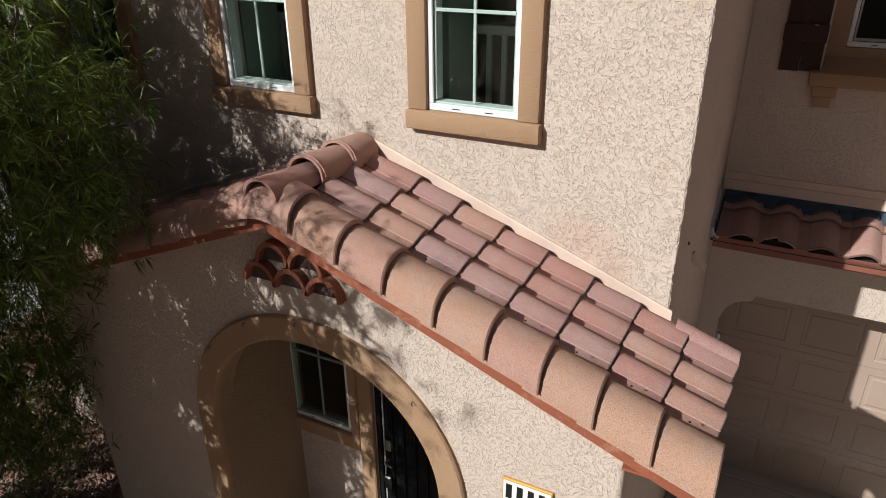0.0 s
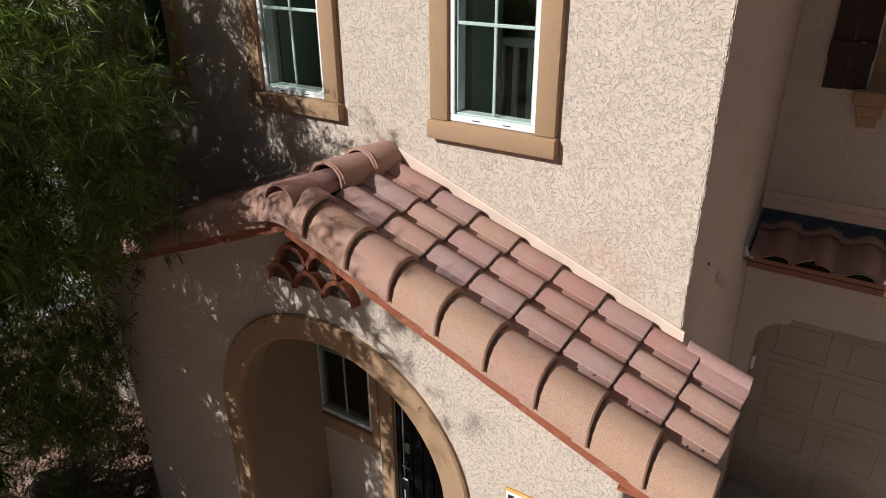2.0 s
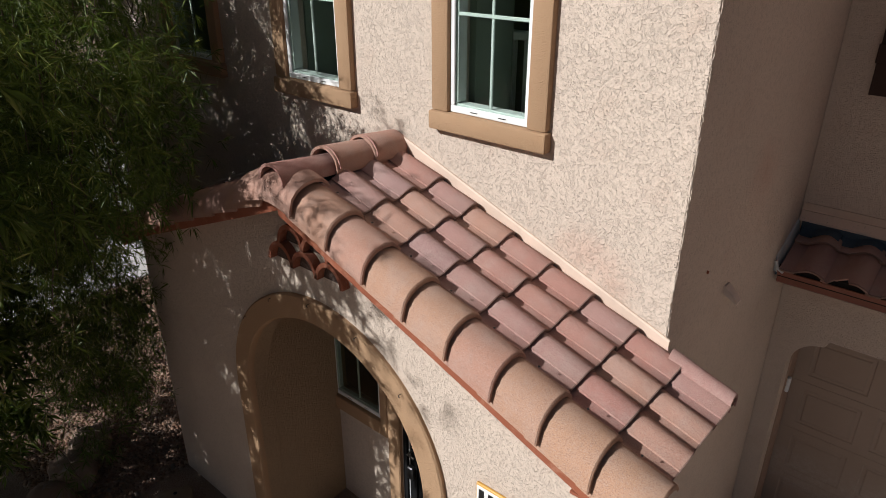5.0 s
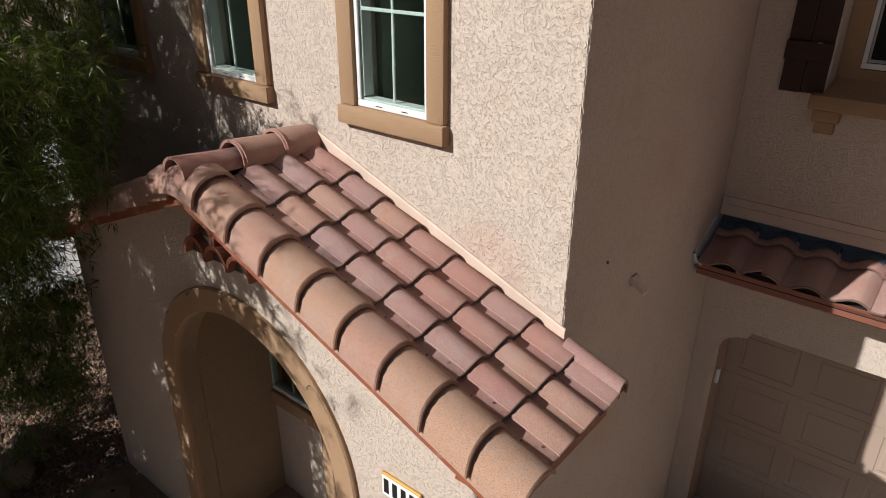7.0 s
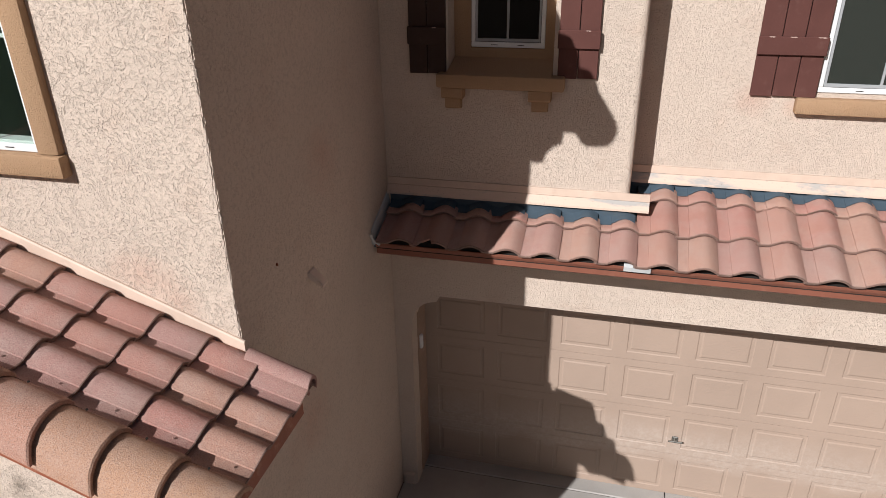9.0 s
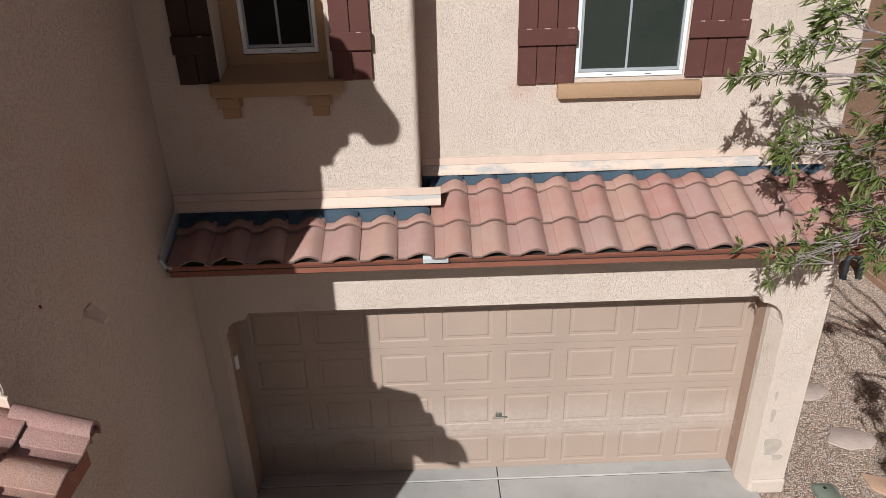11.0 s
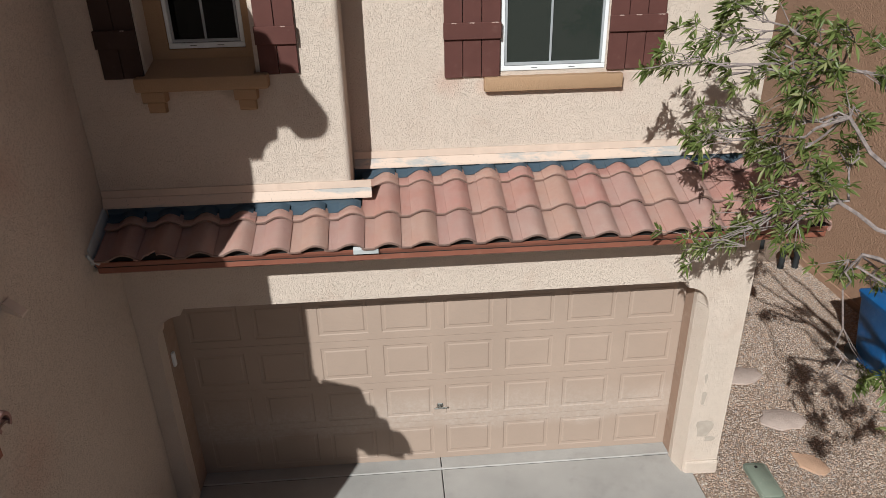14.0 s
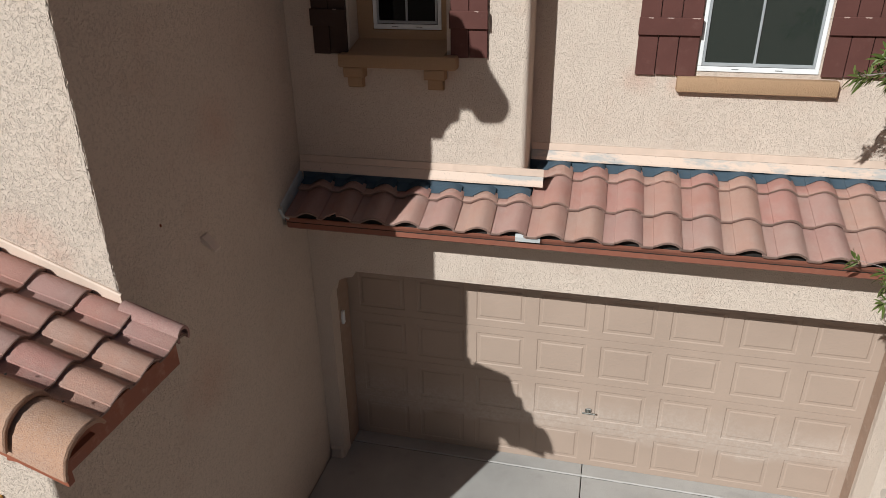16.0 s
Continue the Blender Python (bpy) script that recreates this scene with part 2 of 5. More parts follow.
    col = k.mix(k.span(k.noise(60.0, 3.0), 0.6, 0.75, 0.0, 0.25), col, (0.29, 0.21, 0.155))
    k.colour(col)
    k.bump(k.noise(70.0, 3.0, 0.5, 0.0, None, (0.25, 1.0, 1.6)), 0.0015)
    return k.m


DOOR_PAINT = garage_paint()
JAMB_PAINT = paint("tan_jamb_paint", (0.33, 0.22, 0.16), 0.7, (0.42, 0.32, 0.25), 0.5, grain=(12.0, 12.0, 0.8))


def concrete(name, base):
    k = Mat(name, rough=0.9, spec=0.25)
    col = k.mix(k.span(k.noise(1.1, 4.0, 0.6), 0.3, 0.7), shade(base, 0.82), shade(base, 1.1))
    col = k.mix(k.span(k.noise(5.5, 6.0, 0.7), 0.55, 0.75, 0.0, 0.45), col, shade(base, 0.62))
    col = k.mix(k.span(k.noise(110.0, 3.0, 0.7), 0.48, 0.68, 0.0, 0.5), col, shade(base, 0.6))
    k.colour(col)
    k.bump(k.noise(120.0, 4.0, 0.7), 0.003)
    return k.m


CONCRETE = concrete("driveway_concrete", (0.40, 0.375, 0.35))
PALE_CONCRETE = concrete("walk_concrete", (0.52, 0.50, 0.47))


def ground_material():
    """Desert gravel bed seen between and beyond the loose stones."""
    k = Mat("gravel_bed", rough=0.95, spec=0.2)
    cell = k.node("ShaderNodeTexVoronoi", Scale=85.0)
    k.link(k.co, cell.inputs["Vector"])
    sep = k.t.nodes.new("ShaderNodeSeparateColor")
    k.link(cell.outputs["Color"], sep.inputs["Color"])
    ramp = k.t.nodes.new("ShaderNodeValToRGB")
    tones = [(0.23, 0.152, 0.11), (0.34, 0.24, 0.18), (0.285, 0.20, 0.155), (0.39, 0.30, 0.235)]
    els = ramp.color_ramp.elements
    els.new(0.35), els.new(0.65)
    for i, c in enumerate(tones):
        els[i].position = i / 3
        els[i].color = (*c, 1.0)
    k.link(sep.outputs[0], ramp.inputs["Fac"])
    col = k.mix(k.span(cell.outputs["Distance"], 0.35, 0.8, 0.0, 0.75), ramp.outputs["Color"], (0.22, 0.165, 0.125))
    k.colour(col)
    k.bump(k.span(cell.outputs["Distance"], 0.0, 0.8, 1.0, 0.0), 0.012)
    return k.m


def pebble_material(name, tones):
    k = Mat(name, rough=0.9, spec=0.25)
    ramp = k.t.nodes.new("ShaderNodeValToRGB")
    els = ramp.color_ramp.elements
    while len(els) < len(tones):
        els.new(0.5)
    for i, c in enumerate(tones):
        els[i].position = i / (len(tones) - 1)
        els[i].color = (*c, 1.0)
    k.link(k.island(), ramp.inputs["Fac"])
    k.colour(k.mix(k.span(k.noise(90.0, 3.0), 0.35, 0.7, 0.0, 0.4), ramp.outputs["Color"], (0.30, 0.24, 0.2)))
    k.bump(k.noise(150.0, 3.0), 0.003)
    return k.m


GROUND = ground_material()
PEBBLE = pebble_material("mixed_gravel", [(0.30, 0.20, 0.145), (0.52, 0.36, 0.26), (0.40, 0.32, 0.27), (0.62, 0.54, 0.46), (0.50, 0.30, 0.19), (0.36, 0.33, 0.31), (0.22, 0.16, 0.13), (0.56, 0.43, 0.33)])
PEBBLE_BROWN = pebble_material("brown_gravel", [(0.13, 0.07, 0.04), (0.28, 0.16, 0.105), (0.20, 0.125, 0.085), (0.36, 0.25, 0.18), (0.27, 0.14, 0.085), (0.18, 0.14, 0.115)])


def leaf_material(name, a, b, c, gloss=0.45, through=0.25):
    """Leaf blades: a tint for each blade, a satin face and some light let through."""
    k = Mat(name, rough=gloss, spec=0.22)
    r = k.island()
    col = k.mix(k.span(r, 0.0, 0.7), a, b)
    col = k.mix(k.span(r, 0.86, 1.0), col, c)
    k.colour(col)
    thin = k.t.nodes.new("ShaderNodeBsdfTranslucent")
    k.link(k.mix(0.5, col, (0.20, 0.26, 0.03)), thin.inputs["Color"])
    join = k.t.nodes.new("ShaderNodeMixShader")
    join.inputs["Fac"].default_value = through
    k.link(k.b.outputs["BSDF"], join.inputs[1])
    k.link(thin.outputs["BSDF"], join.inputs[2])
    out = [n for n in k.t.nodes if n.type == "OUTPUT_MATERIAL"][0]
    k.link(join.outputs["Shader"], out.inputs["Surface"])
    return k.m


LEAF_L = leaf_material("narrow_leaf", (0.034, 0.063, 0.011), (0.11, 0.155, 0.024), (0.30, 0.31, 0.09), gloss=0.36, through=0.2)
LEAF_R = leaf_material("lance_leaf", (0.075, 0.105, 0.026), (0.155, 0.185, 0.055), (0.32, 0.30, 0.15), gloss=0.4)


def bark_material(name, base):
    k = Mat(name, rough=0.9)
    k.colour(k.mix(k.span(k.noise(30.0, 5.0), 0.3, 0.7), shade(base, 0.6), shade(base, 1.2)))
    k.bump(k.noise(60.0, 4.0), 0.004)
    return k.m


BARK = bark_material("grey_bark", (0.27, 0.22, 0.205))
BARK_DARK = bark_material("dark_bark", (0.10, 0.075, 0.055))


def glass_material(name, tint, mesh=None, least=0.05):
    k = bpy.data.materials.new(name)
    k.use_nodes = True
    t = k.node_tree
    t.nodes.remove(t.nodes["Principled BSDF"])
    see = t.nodes.new("ShaderNodeBsdfTransparent")
    see.inputs["Color"].default_value = (*tint, 1.0)
    gloss = t.nodes.new("ShaderNodeBsdfGlossy")
    gloss.inputs["Roughness"].default_value = 0.015
    face = t.nodes.new("ShaderNodeLayerWeight")
    face.inputs["Blend"].default_value = 0.5
    steep = t.nodes.new("ShaderNodeMath")
    steep.operation = "POWER"
    steep.inputs[1].default_value = 4.0
    fres = t.nodes.new("ShaderNodeMapRange")
    fres.inputs["To Min"].default_value = least
    fres.inputs["To Max"].default_value = 0.85
    t.links.new(face.outputs["Facing"], steep.inputs[0])
    t.links.new(steep.outputs[0], fres.inputs["Value"])
    join = t.nodes.new("ShaderNodeMixShader")
    t.links.new(fres.outputs["Result"], join.inputs["Fac"])
    under = see.outputs["BSDF"]
    if mesh:
        weave = t.nodes.new("ShaderNodeBsdfDiffuse")
        weave.inputs["Color"].default_value = (*mesh, 1.0)
        part_ = t.nodes.new("ShaderNodeMixShader")
        part_.inputs["Fac"].default_value = 0.5
        t.links.new(under, part_.inputs[1])
        t.links.new(weave.outputs["BSDF"], part_.inputs[2])
        under = part_.outputs["Shader"]
    t.links.new(under, join.inputs[1])
    t.links.new(gloss.outputs["BSDF"], join.inputs[2])
    t.links.new(join.outputs["Shader"], t.nodes["Material Output"].inputs["Surface"])
    return k


GLASS = glass_material("window_glass", (0.80, 0.88, 0.84))
GLASS_SCREEN = glass_material("screened_glass", (0.40, 0.43, 0.41), mesh=(0.045, 0.053, 0.046))
GLASS_DARK = glass_material("tinted_glass", (0.05, 0.06, 0.075), least=0.012)


# ---------------------------------------------------------------- mesh helpers
def finish(name, bm, material, smooth=None):
    me = bpy.data.meshes.new(name)
    bmesh.ops.recalc_face_normals(bm, faces=bm.faces)
    bm.to_mesh(me)
    bm.free()
    me.materials.append(material)
    if smooth is not None:
        me.polygons.foreach_set("use_smooth", [True] * len(me.polygons))
        me.set_sharp_from_angle(angle=radians(smooth))
    return me


def hang(ob, parent):
    """Make ob a child that keeps its place in the world."""
    ob.parent = parent
    if parent.type == "EMPTY":
        ob.matrix_parent_inverse = Matrix.Translation(parent.location).inverted()
    return ob


def part(name, bm, material, parent, label="", smooth=None):
    ob = new(name, finish(name, bm, material, smooth))
    hang(ob, parent)
    return tagged(ob, label) if label else ob


def thing(name, at, label, category, kind="", group=""):
    ob = new(name)
    ob.location = at
    ob.empty_display_size = 0.1
    return tagged(ob, label, category, group, kind)


def solid(name, bm, material, label, category, kind="", group="", smooth=None):
    return tagged(new(name, finish(name, bm, material, smooth)), label, category, group, kind)


def box(bm, x0, x1, y0, y1, z0, z1, bevel=0.0, seg=1, m=None):
    c = Matrix.Translation(((x0 + x1) / 2, (y0 + y1) / 2, (z0 + z1) / 2)) @ Matrix.Diagonal((abs(x1 - x0), abs(y1 - y0), abs(z1 - z0), 1))
    vs = bmesh.ops.create_cube(bm, size=1.0, matrix=(m @ c) if m is not None else c)["verts"]
    if bevel:
        es = list({e for v in vs for e in v.link_edges})
        bmesh.ops.bevel(bm, geom=es, offset=bevel, segments=seg, affect="EDGES", profile=0.5)
    return bm


def boxed(*a, **k):
    return box(bmesh.new(), *a, **k)


def sweep(bm, path, profile, closed=True, caps=True):
    """Rings of points joined into a skin: path is a list of functions' results, each ring a list of places."""
    rings = [[bm.verts.new(p) for p in ring] for ring in path]
    n = len(rings[0])
    for a, b in zip(rings, rings[1:]):
        for i in range(n if closed else n - 1):
            j = (i + 1) % n
            bm.faces.new((a[i], a[j], b[j], b[i]))
    if caps and closed:
        bm.faces.new(rings[0])
        bm.faces.new(list(reversed(rings[-1])))
    return bm


def rings_for(points, radii, sides=6):
    """Round rings along a bent line, for twigs, pipes and rails."""
    out, side = [], None
    for i, p in enumerate(points):
        a, b = points[max(0, i - 1)], points[min(len(points) - 1, i + 1)]
        d = (Vector(b) - Vector(a)).normalized()
        side = d.orthogonal().normalized() if side is None else (side - d * side.dot(d)).normalized()
        up = d.cross(side)
        out.append([Vector(p) + (side * math.cos(2 * math.pi * k / sides) + up * math.sin(2 * math.pi * k / sides)) * radii[i] for k in range(sides)])
    return out


def tube(bm, points, radii, sides=6):
    if isinstance(radii, (int, float)):
        radii = [radii] * len(points)
    return sweep(bm, rings_for(points, radii, sides), None)


def strip_wall(bm, xs, low, high, y0, y1):
    """A wall between two outlines over x: low(x) and high(x), from y0 (its face) to y1."""
    cols = []
    for x in xs:
        l, h = low(x), high(x)
        cols.append([bm.verts.new((x, y, z)) for y in (y0, y1) for z in (l, h)])
    for a, b in zip(cols, cols[1:]):
        for i, j in ((0, 1), (1, 3), (3, 2), (2, 0)):
            f = (a[i], a[j], b[j], b[i])
            if len({tuple(round(c, 5) for c in v.co) for v in f}) == 4:
                bm.faces.new(f)
    bm.faces.new([cols[0][i] for i in (0, 1, 3, 2)])
    bm.faces.new([cols[-1][i] for i in (0, 2, 3, 1)])
    return bm


def holed_wall(bm, us, vs, holes, place, thick):
    """A wall of cells over u and v with rectangular openings. place(u, v, d) gives a point d deep in the wall."""
    us = sorted(set(us) | {h[i] for h in holes for i in (0, 1)})
    vs = sorted(set(vs) | {h[i] for h in holes for i in (2, 3)})
    full = {}
    for i in range(len(us) - 1):
        for j in range(len(vs) - 1):
            u, v = (us[i] + us[i + 1]) / 2, (vs[j] + vs[j + 1]) / 2
            full[i, j] = not any(h[0] < u < h[1] and h[2] < v < h[3] for h in holes)
    made = {}

    def at(i, j, d):
        if (i, j, d) not in made:
            made[i, j, d] = bm.verts.new(place(us[i], vs[j], d))
        return made[i, j, d]

    for (i, j), on in full.items():
        if not on:
            continue
        for d in (0.0, thick):
            bm.faces.new([at(i, j, d), at(i + 1, j, d), at(i + 1, j + 1, d), at(i, j + 1, d)])
        for di, dj, a, b in ((-1, 0, (i, j), (i, j + 1)), (1, 0, (i + 1, j), (i + 1, j + 1)), (0, -1, (i, j), (i + 1, j)), (0, 1, (i, j + 1), (i + 1, j + 1))):
            if not full.get((i + di, j + dj), False):
                bm.faces.new([at(*a, 0.0), at(*b, 0.0), at(*b, thick), at(*a, thick)])
    return bm


def arrays_mesh(name, verts, faces, material, smooth=False):
    """A mesh straight from numpy arrays; faces all have the same number of corners."""
    me = bpy.data.meshes.new(name)
    n, k = faces.shape
    me.vertices.add(len(verts))
    me.vertices.foreach_set("co", verts.astype(np.float32).ravel())
    me.loops.add(n * k)
    me.loops.foreach_set("vertex_index", faces.astype(np.int32).ravel())
    me.polygons.add(n)
    me.polygons.foreach_set("loop_start", np.arange(0, n * k, k, dtype=np.int32))
    if smooth:
        me.polygons.foreach_set("use_smooth", np.ones(n, dtype=bool))
    me.update(calc_edges=True)
    me.validate()
    me.materials.append(material)
    return me


# ---------------------------------------------------------------- the plan, in metres
FRONT, SIDE, GARAGE, UPPER, DOOR = 3.95, -0.40, 6.43, 6.80, 6.87
PORCH, ENTRY, RIDGE = 3.19, 4.03, -2.39
DRIVE, YARD, ENTRY_FLOOR, R_GROUND = -0.10, 0.30, 0.25, -0.12
WALL_TOP = 6.0
SLOPE = 0.39


def arc(cx, cz, r, a0, a1, n):
    return [(cx + r * math.cos(radians(a0 + (a1 - a0) * i / n)), cz + r * math.sin(radians(a0 + (a1 - a0) * i / n))) for i in range(n + 1)]


# ---------------------------------------------------------------- ground
def ground_height(x, y):
    """The bed lies higher at the entry than at the driveway."""
    s = min(1.0, max(0.0, (x + 3.4) / 2.6))
    s = s * s * (3 - 2 * s)
    return YARD * (1 - s) + R_GROUND * s


def build_ground():
    bm = bmesh.new()
    xs = [-900, -200, -60, -30, -20] + [-14 + 0.5 * i for i in range(53)] + [16, 25, 60, 200, 900]
    ys = [-900, -200, -60, -25] + [-12 + 1.0 * i for i in range(33)] + [30, 60, 200, 900]
    grid = [[bm.verts.new((x, y, ground_height(x, y))) for y in ys] for x in xs]
    for i in range(len(xs) - 1):
        for j in range(len(ys) - 1):
            bm.faces.new((grid[i][j], grid[i + 1][j], grid[i + 1][j + 1], grid[i][j + 1]))
    solid("ground", bm, GROUND, "brown desert gravel bed round the house", "ground", "structure", smooth=40)


build_ground()


def build_driveway():
    """Two concrete slabs, an apron strip at the door and the joints between them."""
    drive = thing("driveway", (2.2, 4.0, DRIVE), "grey concrete driveway with a sawn joint and worn apron", "driveway", "structure")
    for x0, x1 in ((SIDE + 0.01, 2.279), (2.288, 4.92)):
        for y0, y1, z in ((1.612, 6.70, 0.0), (6.712, 7.0, 0.010)):
            part("slab", boxed(x0, x1, y0, y1, DRIVE - 0.12, DRIVE + z, 0.006), CONCRETE, drive)
    bm = boxed(SIDE + 0.01, 4.90, 1.612, 6.99, DRIVE - 0.10, DRIVE - 0.012)
    part("joint_filler", bm, DARK, drive)
    # crumbled pale edge of the apron
    bm = bmesh.new()
    rows = []
    for i in range(161):
        x = SIDE + 0.02 + 4.86 * i / 160
        w = 0.010 + 0.016 * max(0.0, noise.noise(Vector((x * 7, 1, 0))) + 0.25) + 0.006 * noise.noise(Vector((x * 40, 2, 0)))
        lift = 0.0115 + 0.002 * noise.noise(Vector((x * 30, 5, 0)))
        rows.append([(x, 6.705 - 0.3 * w, DRIVE - 0.002), (x, 6.709, DRIVE + lift), (x, 6.716 + w, DRIVE + lift), (x, 6.722 + w, DRIVE + 0.002)])
    sweep(bm, rows, None)
    part("apron_edge", bm, CONCRETE, drive, "crumbled mortar edge")


build_driveway()

solid("pavement", boxed(-17.0, -8.95, -10.0, 20.0, YARD - 0.1, YARD + 0.04, 0.01), PALE_CONCRETE, "pale sunlit concrete pavement beyond the tree", "pavement", "structure")
solid("entry_floor", boxed(-3.285, -1.43, 3.0, ENTRY + 0.1, ENTRY_FLOOR - 0.3, ENTRY_FLOOR, 0.008), CONCRETE, "grey concrete slab of the entry porch", "floor", "structure")

# ---------------------------------------------------------------- house walls
WINS = [(-1.627, "tall"), (-3.171, "tall"), (-4.715, "tall")]
WIN_W, WIN_LOW, WIN_HIGH = 0.568, 4.268, 5.40


def build_front_wall():
    bm = bmesh.new()
    holes = [(c - WIN_W / 2, c + WIN_W / 2, WIN_LOW, WIN_HIGH) for c, _ in WINS]
    holes.append((-4.74, SIDE - 0.03, 0.0, 2.95))
    holed_wall(bm, [-6.5, SIDE - 0.014], [0.0, WALL_TOP], holes, lambda u, v, d: (u, FRONT + d, v), 0.16)
    # rounded plaster corner to the side wall
    r = 0.014
    prof = [(SIDE - r, FRONT)] + [(x, y) for x, y in arc(SIDE - r, FRONT + r, r, -90, 0, 6)][1:]
    cols = []
    for i, (x, y) in enumerate(prof):
        col = []
        for j in range(255):
            z = 2.95 + (WALL_TOP - 2.95) * j / 254
            rough = 0.0 if i in (0, len(prof) - 1) else 0.002 + 0.007 * noise.noise(Vector((i * 0.45, 0, z * 55))) + 0.006 * noise.noise(Vector((i * 0.9, 3, z * 11)))
            col.append(bm.verts.new((x + 0.7 * rough, y - 0.7 * rough, z)))
        cols.append(col)
    for a, b in zip(cols, cols[1:]):
        for j in range(254):
            bm.faces.new((a[j], b[j], b[j + 1], a[j + 1]))
    return solid("wall_front", bm, STUCCO, "beige textured stucco wall of the upper storey", "wall", "structure", smooth=30)


def build_side_wall():
    bm = bmesh.new()
    holed_wall(bm, [FRONT + 0.014, 9.0], [2.95, WALL_TOP], [], lambda u, v, d: (SIDE - d, u, v), 0.15)
    holed_wall(bm, [PORCH + 0.03, 9.0], [DRIVE - 0.2, 2.95], [], lambda u, v, d: (SIDE - d, u, v), 0.15)
    r = 0.03
    prof = arc(SIDE - r, PORCH + r, r, -90, 0, 6)
    cols = [[bm.verts.new((x, y, z)) for z in (DRIVE - 0.2, 2.95)] for x, y in prof]
    for a, b in zip(cols, cols[1:]):
        bm.faces.new((a[0], b[0], b[1], a[1]))
    return solid("wall_side", bm, STUCCO, "beige stucco side wall in shade", "wall", "structure", smooth=30)


ARCH_X, ARCH_Z, ARCH_IN, ARCH_OUT = -2.38, 2.01, 0.91, 1.09


def arch_low(r):
    return lambda x: ARCH_Z + math.sqrt(max(0.0, r * r - (x - ARCH_X) ** 2)) if abs(x - ARCH_X) < r else None


def build_porch_wall():
    """The gable-topped porch front with its round arch."""
    bm = bmesh.new()
    top = lambda x: 3.02 - 0.07 - SLOPE * abs(x - RIDGE) + SLOPE * abs(RIDGE)
    left, right = -4.74, SIDE - 0.03
    l, r = ARCH_X - ARCH_IN, ARCH_X + ARCH_IN
    strip_wall(bm, [left, l], lambda x: -0.2, top, PORCH, PORCH + 0.16)
    strip_wall(bm, [r, right], lambda x: -0.2, top, PORCH, PORCH + 0.16)
    xs = [ARCH_X - ARCH_IN * math.cos(math.pi * i / 36) for i in range(37)]
    xs = sorted(xs + [RIDGE])
    curve = arch_low(ARCH_IN)
    strip_wall(bm, xs, lambda x: curve(x) or ARCH_Z, top, PORCH, PORCH + 0.16)
    wall = solid("wall_porch", bm, STUCCO, "beige stucco porch front with a round arch", "wall", "structure", smooth=30)
    wall.data.materials.append(SHADED_ENTRY_STUCCO)
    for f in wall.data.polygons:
        # the reveal of the arch takes the recess's shade-darkened colour
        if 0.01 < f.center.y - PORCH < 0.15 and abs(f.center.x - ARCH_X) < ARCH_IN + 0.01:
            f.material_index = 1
    return wall


def build_arch_trim():
    """The raised ochre band that runs round the arch and down both sides."""
    bm = bmesh.new()
    path = [(ARCH_X + ARCH_IN, ENTRY_FLOOR)] + arc(ARCH_X, ARCH_Z, ARCH_IN, 0, 180, 40) + [(ARCH_X - ARCH_IN, ENTRY_FLOOR)]
    outer = [(ARCH_X + ARCH_OUT, ENTRY_FLOOR)] + arc(ARCH_X, ARCH_Z, ARCH_OUT, 0, 180, 40) + [(ARCH_X - ARCH_OUT, ENTRY_FLOOR)]
    rings = []
    for (xi, zi), (xo, zo) in zip(path, outer):
        f = PORCH - 0.035
        mx = lambda k: (xi + (xo - xi) * k, zi + (zo - zi) * k)
        a, b = mx(0.06), mx(0.94)
        zt = (xi - 0.003 * (xi - ARCH_X), zi - 0.003 * max(0.0, zi - ARCH_Z))
        rings.append([(zt[0], PORCH + 0.012, zt[1]), (xi, f + 0.012, zi), (a[0], f, a[1]), (b[0], f, b[1]), (xo, f + 0.012, zo), (xo, PORCH + 0.012, zo)])
    sweep(bm, rings, None, closed=True)
    trim = solid("arch_trim", bm, OCHRE, "ochre stucco band round the porch arch", "trim", "structure", smooth=40)
    for k in range(5):
        a = radians(45 + 24 * k)
        p = Vector((ARCH_X + 1.065 * math.cos(a), PORCH - 0.036, ARCH_Z + 1.065 * math.sin(a)))
        nb = bmesh.new()
        tube(nb, [p + Vector((0, 0.01, 0)), p + Vector((0, -0.022, 0)), p + Vector((0.005, -0.026, -0.008)), p + Vector((0.010, -0.022, -0.013))], 0.0026, 6)
        part("hook", nb, HOSE, trim, "small rusty light hook")


def build_entry():
    """Walls of the recessed entry: sides, lintel and the wall with the small window and the door."""
    lw, rw = ARCH_X - ARCH_IN - 0.004, ARCH_X + ARCH_IN + 0.05
    bm = bmesh.new()
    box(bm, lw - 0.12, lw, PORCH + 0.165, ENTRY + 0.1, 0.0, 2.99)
    solid("wall_entry_left", bm, SHADED_ENTRY_STUCCO, "beige stucco side of the entry recess", "wall", "structure")
    bm = bmesh.new()
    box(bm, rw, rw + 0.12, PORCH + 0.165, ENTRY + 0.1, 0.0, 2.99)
    solid("wall_entry_right", bm, SHADED_ENTRY_STUCCO, "beige stucco side of the entry recess", "wall", "structure")
    bm = bmesh.new()
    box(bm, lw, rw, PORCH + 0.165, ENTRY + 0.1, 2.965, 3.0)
    solid("entry_ceiling", bm, SHADED_ENTRY_STUCCO, "beige stucco ceiling of the entry recess", "ceiling", "structure")
    bm = bmesh.new()
    holed_wall(bm, [lw + 0.002, rw - 0.002], [ENTRY_FLOOR, 2.96], [(-3.33, -2.73, 1.435, 2.395), (-2.50, -1.56, ENTRY_FLOOR, 2.35)], lambda u, v, d: (u, ENTRY + d, v), 0.14)
    solid("wall_entry", bm, STUCCO, "beige stucco wall with the front door", "wall", "structure")
